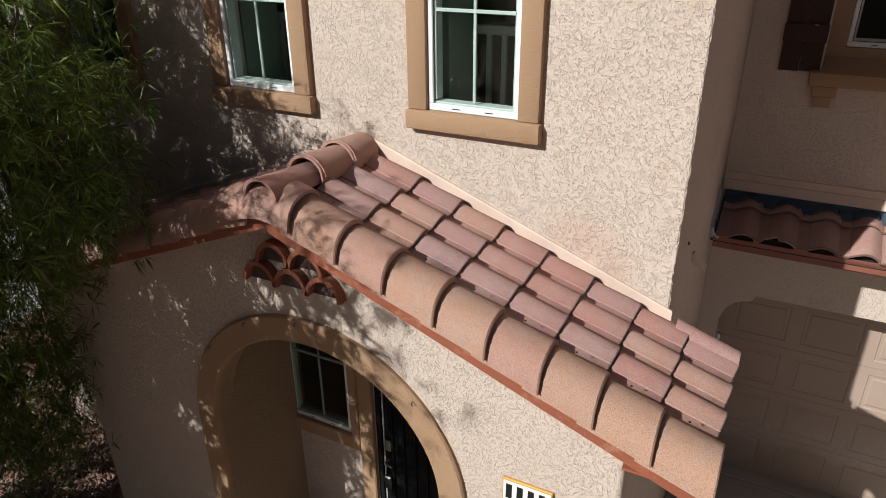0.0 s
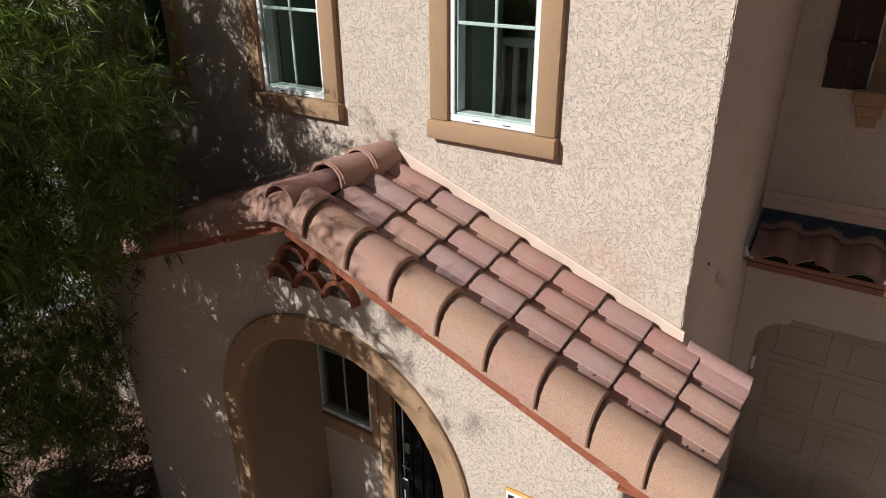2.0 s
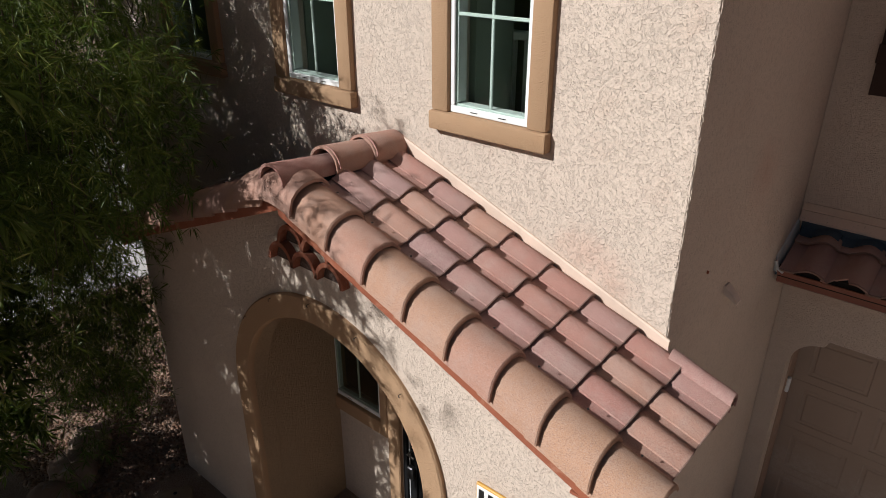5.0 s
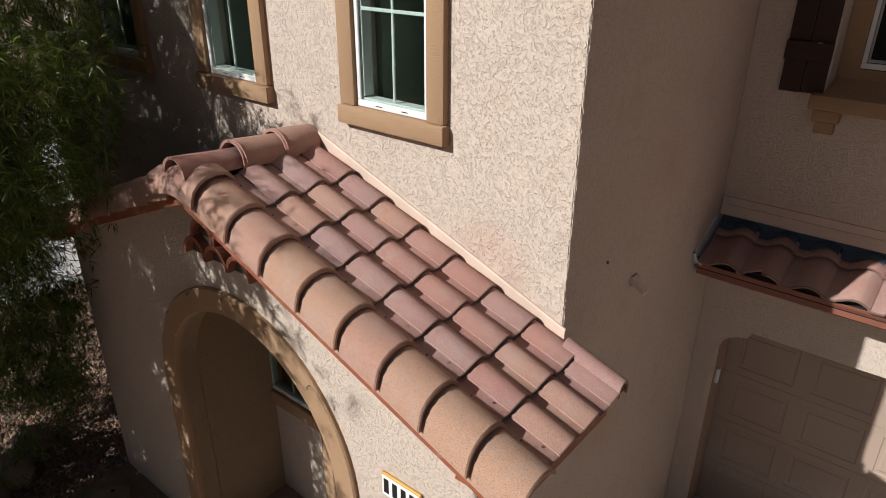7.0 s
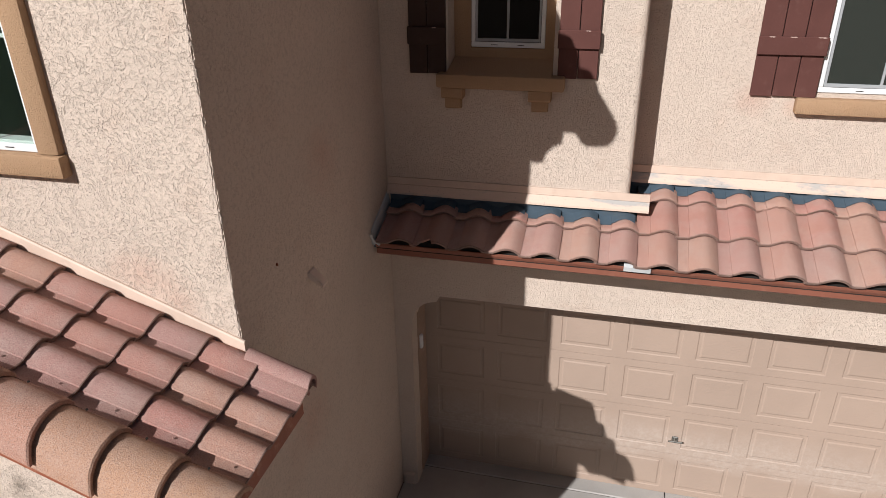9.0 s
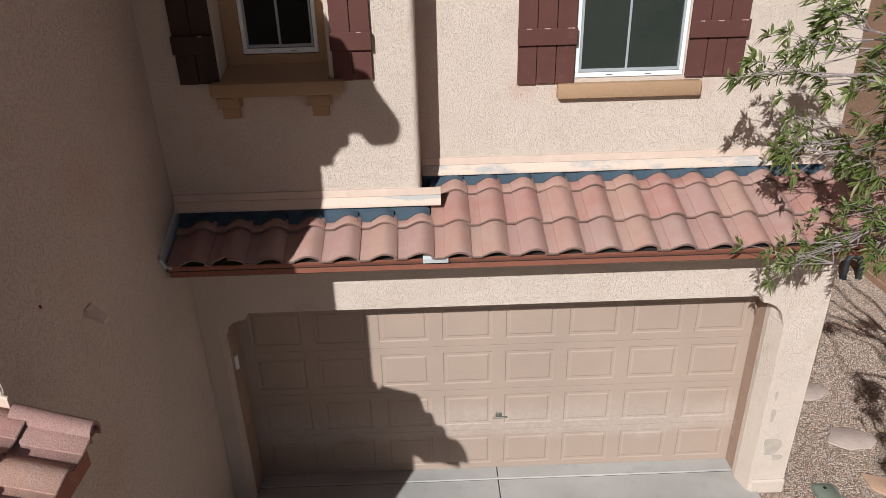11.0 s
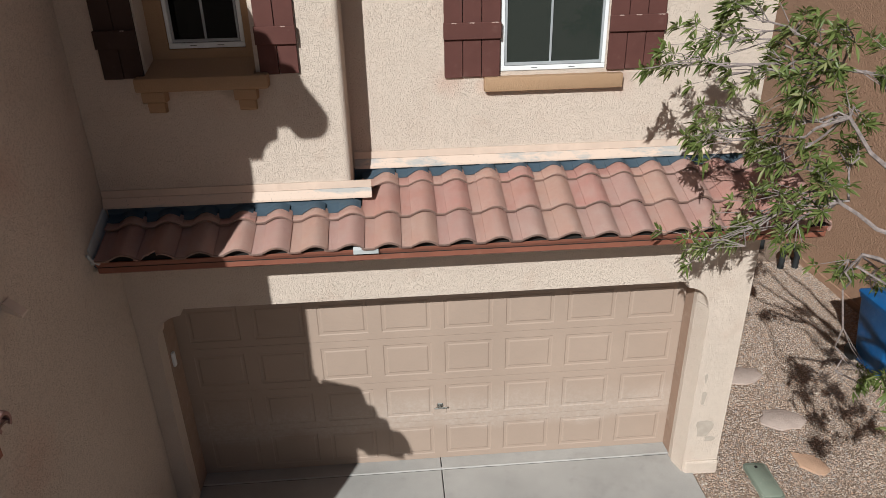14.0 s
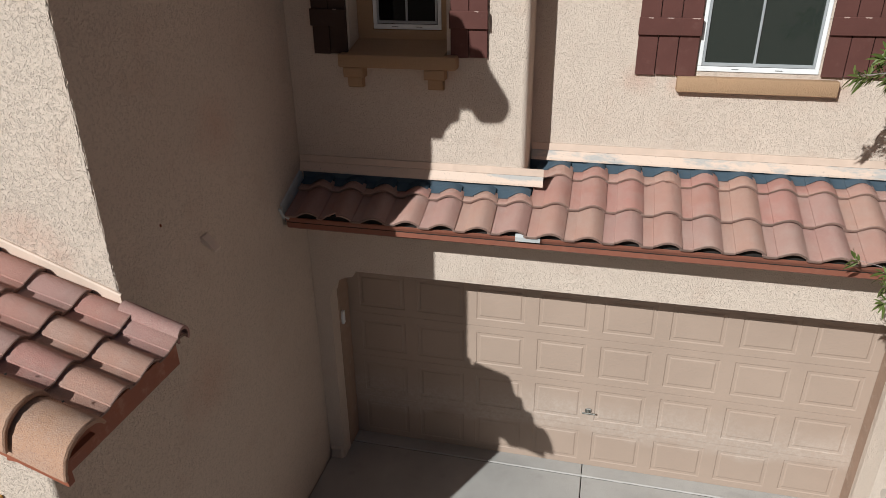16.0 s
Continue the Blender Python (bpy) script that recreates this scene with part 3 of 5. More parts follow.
    bm = boxed(-4.74, -4.60, PORCH + 0.165, FRONT - 0.002, -0.2, 2.95)
    solid("wall_porch_side", bm, STUCCO, "beige stucco end wall of the porch", "wall", "structure")


def build_garage_wall():
    """Lower garage front with the wide opening and its clipped, rounded corners."""
    bm = bmesh.new()
    left, right, top = SIDE + 0.002, 5.17, 2.98
    jl, jr, head = -0.235, 4.81, 2.21
    curve = [(jl, 1.90), (jl + 0.012, 1.915)] + arc(0.012, 1.915, 0.228, 174, 96, 9) + [(0.012, 2.15), (0.043, head)]
    mirror = [(jr + jl - x, z) for x, z in reversed(curve)]
    line = curve + mirror
    strip_wall(bm, [left, jl], lambda x: -0.25, lambda x: top, GARAGE, GARAGE + 0.17)
    strip_wall(bm, [jr, right], lambda x: -0.25, lambda x: top, GARAGE, GARAGE + 0.17)
    cols = []
    for x, z in line:
        cols.append([bm.verts.new((x, y, v)) for y in (GARAGE, GARAGE + 0.17) for v in (z, top)])
    for a, b in zip(cols, cols[1:]):
        for i, j in ((0, 1), (1, 3), (3, 2), (2, 0)):
            bm.faces.new((a[i], a[j], b[j], b[i]))
    for v in bm.verts:
        if abs(v.co.x - jr) < 1e-4 and v.co.y > GARAGE + 0.1:
            v.co.x = 4.757
    wall = solid("wall_garage", bm, STUCCO_FINE, "beige stucco garage front with clipped opening corners", "wall", "structure", smooth=30)
    patch = Mat("bare_render", rough=0.9)
    patch.colour(patch.mix(patch.span(patch.noise(12.0, 4.0), 0.3, 0.7), (0.36, 0.30, 0.25), (0.44, 0.37, 0.31)))
    pm = bmesh.new()
    for cx, cz, rx, rz in ((4.965, 0.47, 0.085, 0.13), (5.04, 0.33, 0.055, 0.04), (4.905, 0.86, 0.022, 0.10), (4.895, 1.10, 0.014, 0.07)):
        ring = [pm.verts.new((cx + rx * math.cos(a) * (1 + 0.25 * math.sin(3 * a + cx * 9)), GARAGE - 0.0035, cz + rz * math.sin(a) * (1 + 0.2 * math.cos(2 * a)))) for a in [2 * math.pi * i / 18 for i in range(18)]]
        pm.faces.new(ring)
    part("repair_patch", pm, patch.m, wall, "smoother greyish plaster repair")
    foot = boxed(4.825, 5.185, GARAGE - 0.028, GARAGE + 0.1, -0.25, 0.04, 0.02)
    part("plinth", foot, STUCCO_FINE, wall)
    foot = boxed(SIDE + 0.006, jl - 0.012, GARAGE - 0.028, GARAGE + 0.1, -0.25, 0.04, 0.02)
    part("plinth", foot, STUCCO_FINE, wall)
    bm = boxed(5.02, 5.17, GARAGE + 0.172, 12.0, -0.25, 3.4)
    solid("wall_garage_side", bm, STUCCO_FINE, "beige stucco end wall of the garage", "wall", "structure")


BAY_R = 1.595
BAY_WIN = (0.149, 0.948, 4.215, 5.42)


def build_upper_walls():
    bm = bmesh.new()
    holed_wall(bm, [SIDE + 0.002, BAY_R - 0.045], [3.02, WALL_TOP], [BAY_WIN], lambda u, v, d: (u, GARAGE + d, v), 0.37)
    r = 0.045
    prof = arc(BAY_R - r, GARAGE + r, r, -90, 0, 6) + [(BAY_R, UPPER - 0.002)]
    cols = [[bm.verts.new((x, y, z)) for z in (3.02, WALL_TOP)] for x, y in prof]
    for a, b in zip(cols, cols[1:]):
        bm.faces.new((a[0], b[0], b[1], a[1]))
    solid("wall_bay", bm, STUCCO_FINE, "beige stucco bay with a deep window recess", "wall", "structure", smooth=30)
    bm = bmesh.new()
    holed_wall(bm, [BAY_R - 0.03, 5.13], [3.02, WALL_TOP], [(2.856, 3.729, 4.082, 5.45)], lambda u, v, d: (u, UPPER + d, v), 0.16)
    solid("wall_upper", bm, STUCCO_FINE, "beige stucco wall over the garage roof", "wall", "structure")
    bm = boxed(4.99, 5.13, UPPER + 0.162, 12.0, 3.02, WALL_TOP)
    solid("wall_upper_side", bm, STUCCO_FINE, "beige stucco end wall of the upper storey", "wall", "structure")
    bm = bmesh.new()
    box(bm, -6.5, -6.35, FRONT + 0.162, 12.0, 0.0, WALL_TOP)
    box(bm, -6.35, 4.95, 11.85, 12.0, 0.0, WALL_TOP)
    solid("wall_back", bm, STUCCO_FINE, "plain beige stucco rear walls", "wall", "structure")


build_front_wall()
build_side_wall()
build_porch_wall()
build_arch_trim()
build_entry()
build_garage_wall()
build_upper_walls()


def build_house_roof():
    """The main tiled roof above: its eave and fascia throw the curved shade on the bay."""
    roof = thing("house_roof", (-3.4, 7.0, 6.0), "low-pitched main roof with tiled eaves and rust fascia", "roof", "structure")

    def slope_slab(x0, z0, x1, z1, y0, y1, t):
        bm = bmesh.new()
        ring = lambda y: [(x0, y, z0), (x1, y, z1), (x1, y, z1 - t), (x0, y, z0 - t)]
        sweep(bm, [ring(y0), ring(y1)], None)
        return bm

    part("roof_slope", slope_slab(-0.03, 5.92, -3.45, 7.35, 3.66, 12.0, 0.06), TILE_G, roof)
    part("roof_slope", slope_slab(-6.92, 5.90, -3.45, 7.35, 3.66, 12.0, 0.12), TILE_G, roof)
    part("eave_board", boxed(-0.085, -0.035, 4.05, 12.0, 5.76, 5.86), RUST, roof)
    cove = bmesh.new()
    sec = [(SIDE + 0.002, 5.40), (SIDE + 0.085, 5.41), (SIDE + 0.105, 5.48), (SIDE + 0.155, 5.54), (SIDE + 0.225, 5.57), (SIDE + 0.235, 5.70), (SIDE + 0.002, 5.70)]
    sweep(cove, [[(x, y, z) for x, z in sec] for y in (3.93, 6.4)], None)
    part("cornice", cove, STUCCO, roof)
    for i in range(8):
        y = 4.08 + 0.30 * i
        bm = bmesh.new()
        pts = arc(0.0, 5.88, 0.105, 5, 175, 10)
        sweep(bm, [[(0.10, y + (x), z) for x, z in pts] + [(0.10, y + x * 0.8, z - 0.02) for x, z in reversed(pts)], [(-0.3, y + x, z + 0.13) for x, z in pts] + [(-0.3, y + x * 0.8, z + 0.11) for x, z in reversed(pts)]], None)
        part("eave_tile", bm, TILE_G, roof)
    # unseen cylinder sized to the rounded end of the bay's shadow
    bm = bmesh.new()
    pts = arc(-0.075, 5.93, 0.155, -60, 245, 23)
    sweep(bm, [[(x, y, z) for x, z in pts] for y in (3.62, 3.90)], None)
    part("corner_tile", bm, TILE_G, roof, "large rounded corner tile at the eave end", smooth=40)
    # unseen board added to close a slit in that shadow
    part("eave_board", boxed(-0.315, -0.065, 3.66, 4.2, 5.86, 5.925), RUST, roof)
    gable = bmesh.new()
    strip_wall(gable, [-6.4, -3.45, SIDE - 0.05], lambda x: 6.002, lambda x: 6.02 + 0.38 * (3.0 - abs(x + 3.45)), FRONT, FRONT + 0.15)
    part("gable", gable, STUCCO, roof)
    part("rear_roof", slope_slab(SIDE + 0.05, 7.3, 5.44, 6.0, 7.6, 12.0, 0.12), TILE_G, roof)
    part("rear_roof", boxed(0.115, 5.44, 6.36, 7.6, 5.98, 6.10), TILE_G, roof)


build_house_roof()


# ---------------------------------------------------------------- windows
def interior(name, x0, x1, y0, y1, z0, z1, wall_mat):
    """A dim room behind a window: four walls, floor and ceiling, open towards the glass."""
    bm = bmesh.new()
    box(bm, x0, x1, y1, y1 + 0.05, z0, z1)
    box(bm, x0 - 0.05, x0, y0, y1 + 0.05, z0, z1)
    box(bm, x1, x1 + 0.05, y0, y1 + 0.05, z0, z1)
    box(bm, x0 - 0.05, x1 + 0.05, y0, y1 + 0.05, z0 - 0.05, z0)
    box(bm, x0 - 0.05, x1 + 0.05, y0, y1 + 0.05, z1, z1 + 0.05)
    return solid(name, bm, wall_mat, "plain dim walls of a room behind glass", "wall", "structure")


def pane(name, x0, x1, y, z0, z1, mat, parent):
    bm = boxed(x0, x1, y, y + 0.006, z0, z1)
    ob = part(name, bm, mat, parent)
    ob.visible_shadow = False
    return ob


def vinyl_window(n, cx, low, high, face, w, label, bars=(0.5,), cross=None, glass=None, metal=VINYL, bar_in=0.022, proud=-0.02):
    """A white framed window set in a wall: frame, bars, panes and weep slots."""
    x0, x1 = cx - w / 2, cx + w / 2
    win = thing("window_%d" % n, (cx, face, low), label, "window", "structure")
    y0, y1 = face - proud, face + 0.085
    f = 0.032
    frame_bm = bmesh.new()
    box(frame_bm, x0, x1, y0, y1, low, low + f * 1.25, 0.004)
    box(frame_bm, x0, x1, y0, y1, high - f, high, 0.004)
    box(frame_bm, x0, x0 + f, y0, y1, low + f * 1.25, high - f, 0.004)
    box(frame_bm, x1 - f, x1, y0, y1, low + f * 1.25, high - f, 0.004)
    part("window_frame", frame_bm, metal, win)
    inner = bmesh.new()
    for a, b, c, d in ((x0 + f, x1 - f, low + f * 1.25, low + f * 1.25 + 0.012), (x0 + f, x0 + f + 0.014, low + 0.06, high - f), (x1 - f - 0.014, x1 - f, low + 0.06, high - f)):
        box(inner, a, b, y0 + 0.020, y1 - 0.004, c, d, 0.003)
    part("sash", inner, metal, win)
    for k in bars:
        bx = x0 + w * k
        part("glazing_bar", boxed(bx - 0.009, bx + 0.009, y0 + bar_in, y0 + bar_in + 0.014, low + 0.06, high - f, 0.003), metal if bar_in > 0 else SCREEN_GREY, win)
    if cross:
        part("glazing_bar", boxed(x0 + f, x1 - f, y0 + 0.020, y0 + 0.038, cross - 0.010, cross + 0.010, 0.003), metal, win)
    pane("pane", x0 + f, x1 - f, y0 + 0.010, low + f, high - f, glass or GLASS, win)
    for k in (0.32, 0.68):
        part("weep_slot", boxed(x0 + w * k - 0.025, x0 + w * k + 0.025, y0 - 0.003, y0 + 0.002, low + 0.018, low + 0.022), DARK, win)
    return win


def stucco_surround(cx, w, low, high, face, band, sill_drop, label):
    """Foam-and-stucco trim round a window, sill proud of the jambs."""
    bm = bmesh.new()
    x0, x1 = cx - w / 2, cx + w / 2
    box(bm, x0 - band, x0 - 0.001, face - 0.045, face + 0.03, low - 0.001, high, 0.012, 2)
    box(bm, x1 + 0.001, x1 + band, face - 0.045, face + 0.03, low - 0.001, high, 0.012, 2)
    box(bm, x0 - band - 0.012, x1 + band + 0.012, face - 0.065, face + 0.055, low - sill_drop, low - 0.002, 0.014, 2)
    box(bm, x0 - band, x1 + band, face - 0.045, face + 0.03, high, high + band, 0.012, 2)
    return solid("window_surround", bm, OCHRE, label, "trim", "structure", smooth=40)


def build_front_windows():
    for n, (cx, _) in enumerate(WINS):
        vinyl_window(n + 1, cx, WIN_LOW, WIN_HIGH, FRONT + 0.0, WIN_W, "tall white vinyl window with a cross of bars", cross=4.832, proud=0.018)
        stucco_surround(cx, WIN_W, WIN_LOW, WIN_HIGH, FRONT, 0.128, 0.118, "ochre stucco surround and sill of a tall window")
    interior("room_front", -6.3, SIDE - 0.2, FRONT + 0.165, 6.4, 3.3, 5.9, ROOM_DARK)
    for x in (-1.87, -3.45, -4.95):
        solid("wall_return", boxed(x - 0.05, x, FRONT + 0.17, FRONT + 0.55, 3.32, 5.88), ROOM_WALL, "pale green plaster reveal inside the window", "wall", "structure")
    rail = thing("stair_rail", (-1.9, 4.57, 3.4), "grey painted stair railing with slim balusters inside the house", "railing")
    for i in range(30):
        x = -3.9 + 0.105 * i
        part("baluster", boxed(x - 0.016, x + 0.016, 4.55, 4.582, 3.32, 4.62), RAIL_PAINT, rail)
    part("handrail", boxed(-3.95, -0.8, 4.535, 4.60, 4.62, 4.675, 0.01), RAIL_PAINT, rail)
    for x in (-2.98, -1.42):
        part("newel", boxed(x - 0.045, x + 0.045, 4.52, 4.61, 3.32, 4.80, 0.006), RAIL_PAINT, rail)


build_front_windows()


def shutter(n_boards, w, h, coat=SHUTTER, label="maroon board-and-batten wooden shutter with chipped paint", low=0.37):
    """A board-and-batten shutter at the origin: back at y = 0, foot at z = 0."""
    sh = thing("shutter", (0, 0, 0), label, "shutter", group="window shutters")
    bw = w / n_boards
    for i in range(n_boards):
        part("board", boxed(i * bw + 0.003, (i + 1) * bw - 0.003, -0.028, -0.002, 0.004 * (i % 2), h, 0.003), coat, sh)
    for z in (low, h - 0.45):
        batten = part("batten", boxed(-0.004, w + 0.004, -0.052, -0.0285, z - 0.065, z + 0.065, 0.004), coat, sh)
        for i in range(n_boards):
            rnd = random.Random(i * 7 + int(z * 10))
            if rnd.random() < 0.6:
                c = (i + 0.2 + 0.6 * rnd.random()) * bw
                chip = bmesh.new()
                g = rnd.uniform(0.5, 1.1)
                pts = [(c - 0.03 * g, 0.062), (c - 0.012 * g, 0.058), (c, 0.060), (c + 0.014 * g, 0.056), (c + 0.033 * g, 0.062), (c + 0.02 * g, 0.0655), (c - 0.02 * g, 0.0655)]
                chip.faces.new([chip.verts.new((x, -0.0525, z + k)) for x, k in pts])
                part("paint_chip", chip, CHIPPED, batten, "bare pale chip in the paint")
    return sh


def build_garage_windows():
    a = shutter(3, 0.458, 1.42)
    a.location = (2.391, UPPER, 4.05)
    copy_thing(a, Matrix.Translation((3.739, UPPER, 4.074)))
    b = shutter(2, 0.293, 1.42, SHADED_SHUTTER, "dark brown board-and-batten wooden shutter, shade put into its colour", 0.285)
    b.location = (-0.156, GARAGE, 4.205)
    d = shutter(2, 0.293, 1.42, low=0.285)
    d.location = (0.981, GARAGE, 4.203)
    win = vinyl_window(5, 3.2925, 4.086, 5.45, UPPER - 0.02, 0.872, "wide white window with a dark insect screen over the garage", bars=(0.47,), glass=GLASS_SCREEN, bar_in=-0.006)
    bm = bmesh.new()
    for q in ((2.89, 3.695, 4.129, 4.154), (2.89, 2.907, 4.154, 5.41), (3.678, 3.695, 4.154, 5.41)):
        box(bm, q[0], q[1], UPPER - 0.004, UPPER + 0.012, q[2], q[3], 0.002)
    part("screen_frame", bm, SCREEN_GREY, win, "grey aluminium screen frame")
    solid("window_sill", boxed(2.717, 3.875, UPPER - 0.07, UPPER + 0.01, 3.932, 4.05, 0.012, 2), OCHRE, "ochre stucco sill with faded patches", "trim", "structure", smooth=40)
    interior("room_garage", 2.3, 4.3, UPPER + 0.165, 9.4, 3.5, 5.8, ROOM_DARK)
    # the recessed window of the bay
    x0, x1, z0, z1 = BAY_WIN
    win = vinyl_window(6, 0.571, 4.375, 5.40, 6.615, 0.572, "small white window deep in a stucco recess", glass=GLASS_DARK, metal=VINYL, bar_in=-0.006)
    bm = bmesh.new()
    for q in ((0.32, 0.822, 4.42, 4.442), (0.32, 0.335, 4.442, 5.37), (0.807, 0.822, 4.442, 5.37)):
        box(bm, q[0], q[1], 6.632, 6.646, q[2], q[3], 0.002)
    part("screen_frame", bm, SCREEN_GREY, win, "grey aluminium screen frame")
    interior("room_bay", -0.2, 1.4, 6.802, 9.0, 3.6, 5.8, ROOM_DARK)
    back = bmesh.new()
    holed_wall(back, [x0 + 0.002, x1 - 0.002], [z0 + 0.002, z1 - 0.002], [(0.283, 0.859, 4.37, 5.405)], lambda u, v, d: (u, 6.63 + d, v), 0.14)
    solid("recess_back", back, OCHRE, "ochre stucco back of the window recess", "wall", "structure")
    sill = thing("bay_sill", (0.5, GARAGE, 4.1), "ochre stucco sill on two moulded brackets", "sill", "structure")
    bm = bmesh.new()
    ring = lambda x: [(x, GARAGE - 0.115, 4.12), (x, GARAGE - 0.115, 4.218), (x, GARAGE - 0.095, 4.226), (x, 6.628, 4.30), (x, 6.628, 4.20), (x, GARAGE + 0.004, 4.12)]
    sweep(bm, [ring(x0 + 0.003), ring(x1 - 0.003)], None)
    part("slope_top", bm, OCHRE, sill)
    part("ledge", boxed(0.075, 1.045, GARAGE - 0.118, GARAGE + 0.002, 4.118, 4.222, 0.014, 2), OCHRE, sill, smooth=40)
    for x in (0.115, 0.785):
        bm = bmesh.new()
        upper = [(0.0, 4.116), (-0.108, 4.116), (-0.112, 4.085), (-0.105, 4.045), (-0.09, 4.035), (0.0, 4.035)]
        lower = [(0.0, 4.034), (-0.072, 4.034), (-0.076, 4.0), (-0.068, 3.962), (-0.05, 3.95), (0.0, 3.95)]
        for sec, inset in ((upper, 0.0), (lower, 0.022)):
            sweep(bm, [[(x + inset, GARAGE + y, z) for y, z in sec], [(x + 0.165 - inset, GARAGE + y, z) for y, z in sec]], None)
        part("bracket", bm, OCHRE, sill, smooth=40)


build_garage_windows()


# ---------------------------------------------------------------- roof tiles
def tile_profile(n_hump=11, rise=0.050, fall=0.90):
    """Low S-shaped section over a width of 1: dished pan, a fine moulded line, then the round; returns (across, height)."""
    pts = [(0.0, 0.010), (0.05, 0.002), (0.15, 0.0), (0.26, 0.001), (0.338, 0.004), (0.345, 0.0125)]
    for i in range(1, n_hump + 1):
        k = i / n_hump
        u = 0.37 + 0.66 * k
        h = 0.0125 + (rise - 0.0125) * math.sin(math.pi * 0.5 * min(1.0, k / 0.52)) if k < 0.52 else rise * math.cos(math.pi * 0.5 * ((k - 0.52) / 0.48) * fall)
        pts.append((u, h))
    return pts


def tile_mesh(name, width, length, material, thick=0.019, lift=0.030, broken=False, rise=0.052, fall=0.90):
    bm = bmesh.new()
    prof = tile_profile(11, rise, fall)
    rings = []
    for k, x in enumerate((0.0, length * 0.5, length - 0.006, length)):
        z = lift * x / length
        soft = 0.003 if k == 3 else 0.0
        top = [(x, u * width, z + h + thick - soft) for u, h in prof]
        low = [(x, u * width, z + h) for u, h in reversed(prof)]
        rings.append(top + low)
    sweep(bm, rings, None)
    if broken:
        for v in bm.verts:
            if v.co.x > length * 0.6 and 0.25 * width < v.co.y < 0.6 * width:
                v.co.x -= 0.05
    me = finish(name, bm, material, 35)
    # the cut lower edge is dirty and pitted, darkened further for the gap's shade
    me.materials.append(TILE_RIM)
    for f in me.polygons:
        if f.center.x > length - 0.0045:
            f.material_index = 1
    return me


def axes(x_axis, y_axis, at):
    x, y = Vector(x_axis).normalized(), Vector(y_axis).normalized()
    z = x.cross(y)
    m = Matrix((x, y, z)).transposed().to_4x4()
    m.translation = at
    return m


def lay(name, mesh, m, parent, scale=(1, 1, 1)):
    ob = new(name, mesh)
    ob.parent = parent
    ob.matrix_parent_inverse = Matrix.Translation(parent.location).inverted()
    ob.matrix_basis = m @ Matrix.Diagonal((*scale, 1))
    return ob


EXPOSE = 0.2785
COLS = [(3.20, 0.238), (3.438, 0.238), (3.676, 0.246)]


def deck_z(x):
    return 3.0 + SLOPE * (abs(RIDGE) - abs(x - RIDGE))


def build_porch_roof():
    roof = thing("porch_roof", (RIDGE, 3.5, 3.0), "small gabled porch roof of weathered pinkish concrete tiles", "roof")
    rnd = random.Random(4)
    c, s = 1 / math.hypot(1, SLOPE), SLOPE / math.hypot(1, SLOPE)
    # deck and underlay
    bm = bmesh.new()
    xs = (-4.70, RIDGE, -0.115)
    sweep(bm, [[(x, y, deck_z(x) - t) for y, t in ((3.0, 0.0), (3.94, 0.0), (3.94, 0.06), (3.0, 0.06))] for x in xs], None)
    part("underlay", bm, FELT, roof, "slate-blue roof underlay")
    mesh = tile_mesh("roof_tile", 0.252, 0.37, TILE)
    for side in (1, -1):
        for k in range(8):
            tail = -0.02 - EXPOSE * k
            for y0, w in COLS:
                x = tail if side > 0 else 2 * RIDGE - tail
                length = 0.37 if k < 7 else 0.35
                down = Vector((side * c, 0, -s))
                head = Vector((x, 0, deck_z(x) + 0.004)) - down * length
                jig = rnd.uniform(-0.006, 0.006)
                if side > 0:
                    m = axes(down, (0, 1, 0), (head.x + jig, y0, head.z))
                else:
                    m = axes(down, (0, -1, 0), (head.x, y0 + w, head.z))
                m = m @ pose(0, 0, 0, rnd.uniform(-0.6, 0.6), 0, rnd.uniform(-0.8, 0.8))
                lay("roof_tile", mesh, m, roof, (length / 0.37, w / 0.238, 1))
    # rake tiles over the front edge
    prof = [(3.205, 0.016), (3.182, 0.050), (3.145, 0.074), (3.09, 0.084), (3.035, 0.076), (2.99, 0.052), (2.955, 0.012), (2.935, -0.045), (2.928, -0.085)]
    inner = [(2.943, -0.085), (2.951, -0.043), (2.970, 0.004), (3.0, 0.036), (3.04, 0.058), (3.09, 0.066), (3.138, 0.057), (3.170, 0.036), (3.19, 0.012)]

    def rake_ring(x, lift, side=1):
        dz = deck_z(x) + lift
        out = 0.65 * lift
        return [(x, y - out * min(1.0, max(0.0, (3.12 - y) / 0.15)), dz + h) for y, h in prof + inner]

    for side in (1, -1):
        for k in range(8):
            tail = 0.032 - EXPOSE * k + rnd.uniform(-0.006, 0.006)
            bm = bmesh.new()
            rings = []
            for d, lift in ((0.0, 0.040), (0.007, 0.046), (0.18, 0.024), (0.36, 0.0)):
                x = tail - d
                x = x if side > 0 else 2 * RIDGE - x
                if (x - RIDGE) * side < 0.12:
                    x = RIDGE + 0.12 * side
                rings.append(rake_ring(x, lift * (1.0 if side > 0 else 0.6), side))
            sweep(bm, rings, None)
            ob = part("rake_tile", bm, RAKE, roof, smooth=35)
            hole = bmesh.new()
            hx = tail - 0.17 if side > 0 else 2 * RIDGE - tail + 0.17
            bmesh.ops.create_cone(hole, cap_ends=True, segments=8, radius1=0.006, radius2=0.006, depth=0.004, matrix=Matrix.Translation((hx, 3.16, deck_z(hx) + 0.112)))
            part("nail_hole", hole, DARK, ob)
    # apex piece bent over the ridge line
    bm = bmesh.new()
    rings = []
    n = 14
    for i in range(n + 1):
        u = -1 + 2 * i / n
        x = RIDGE + (0.19 if u > 0 else 0.36) * u
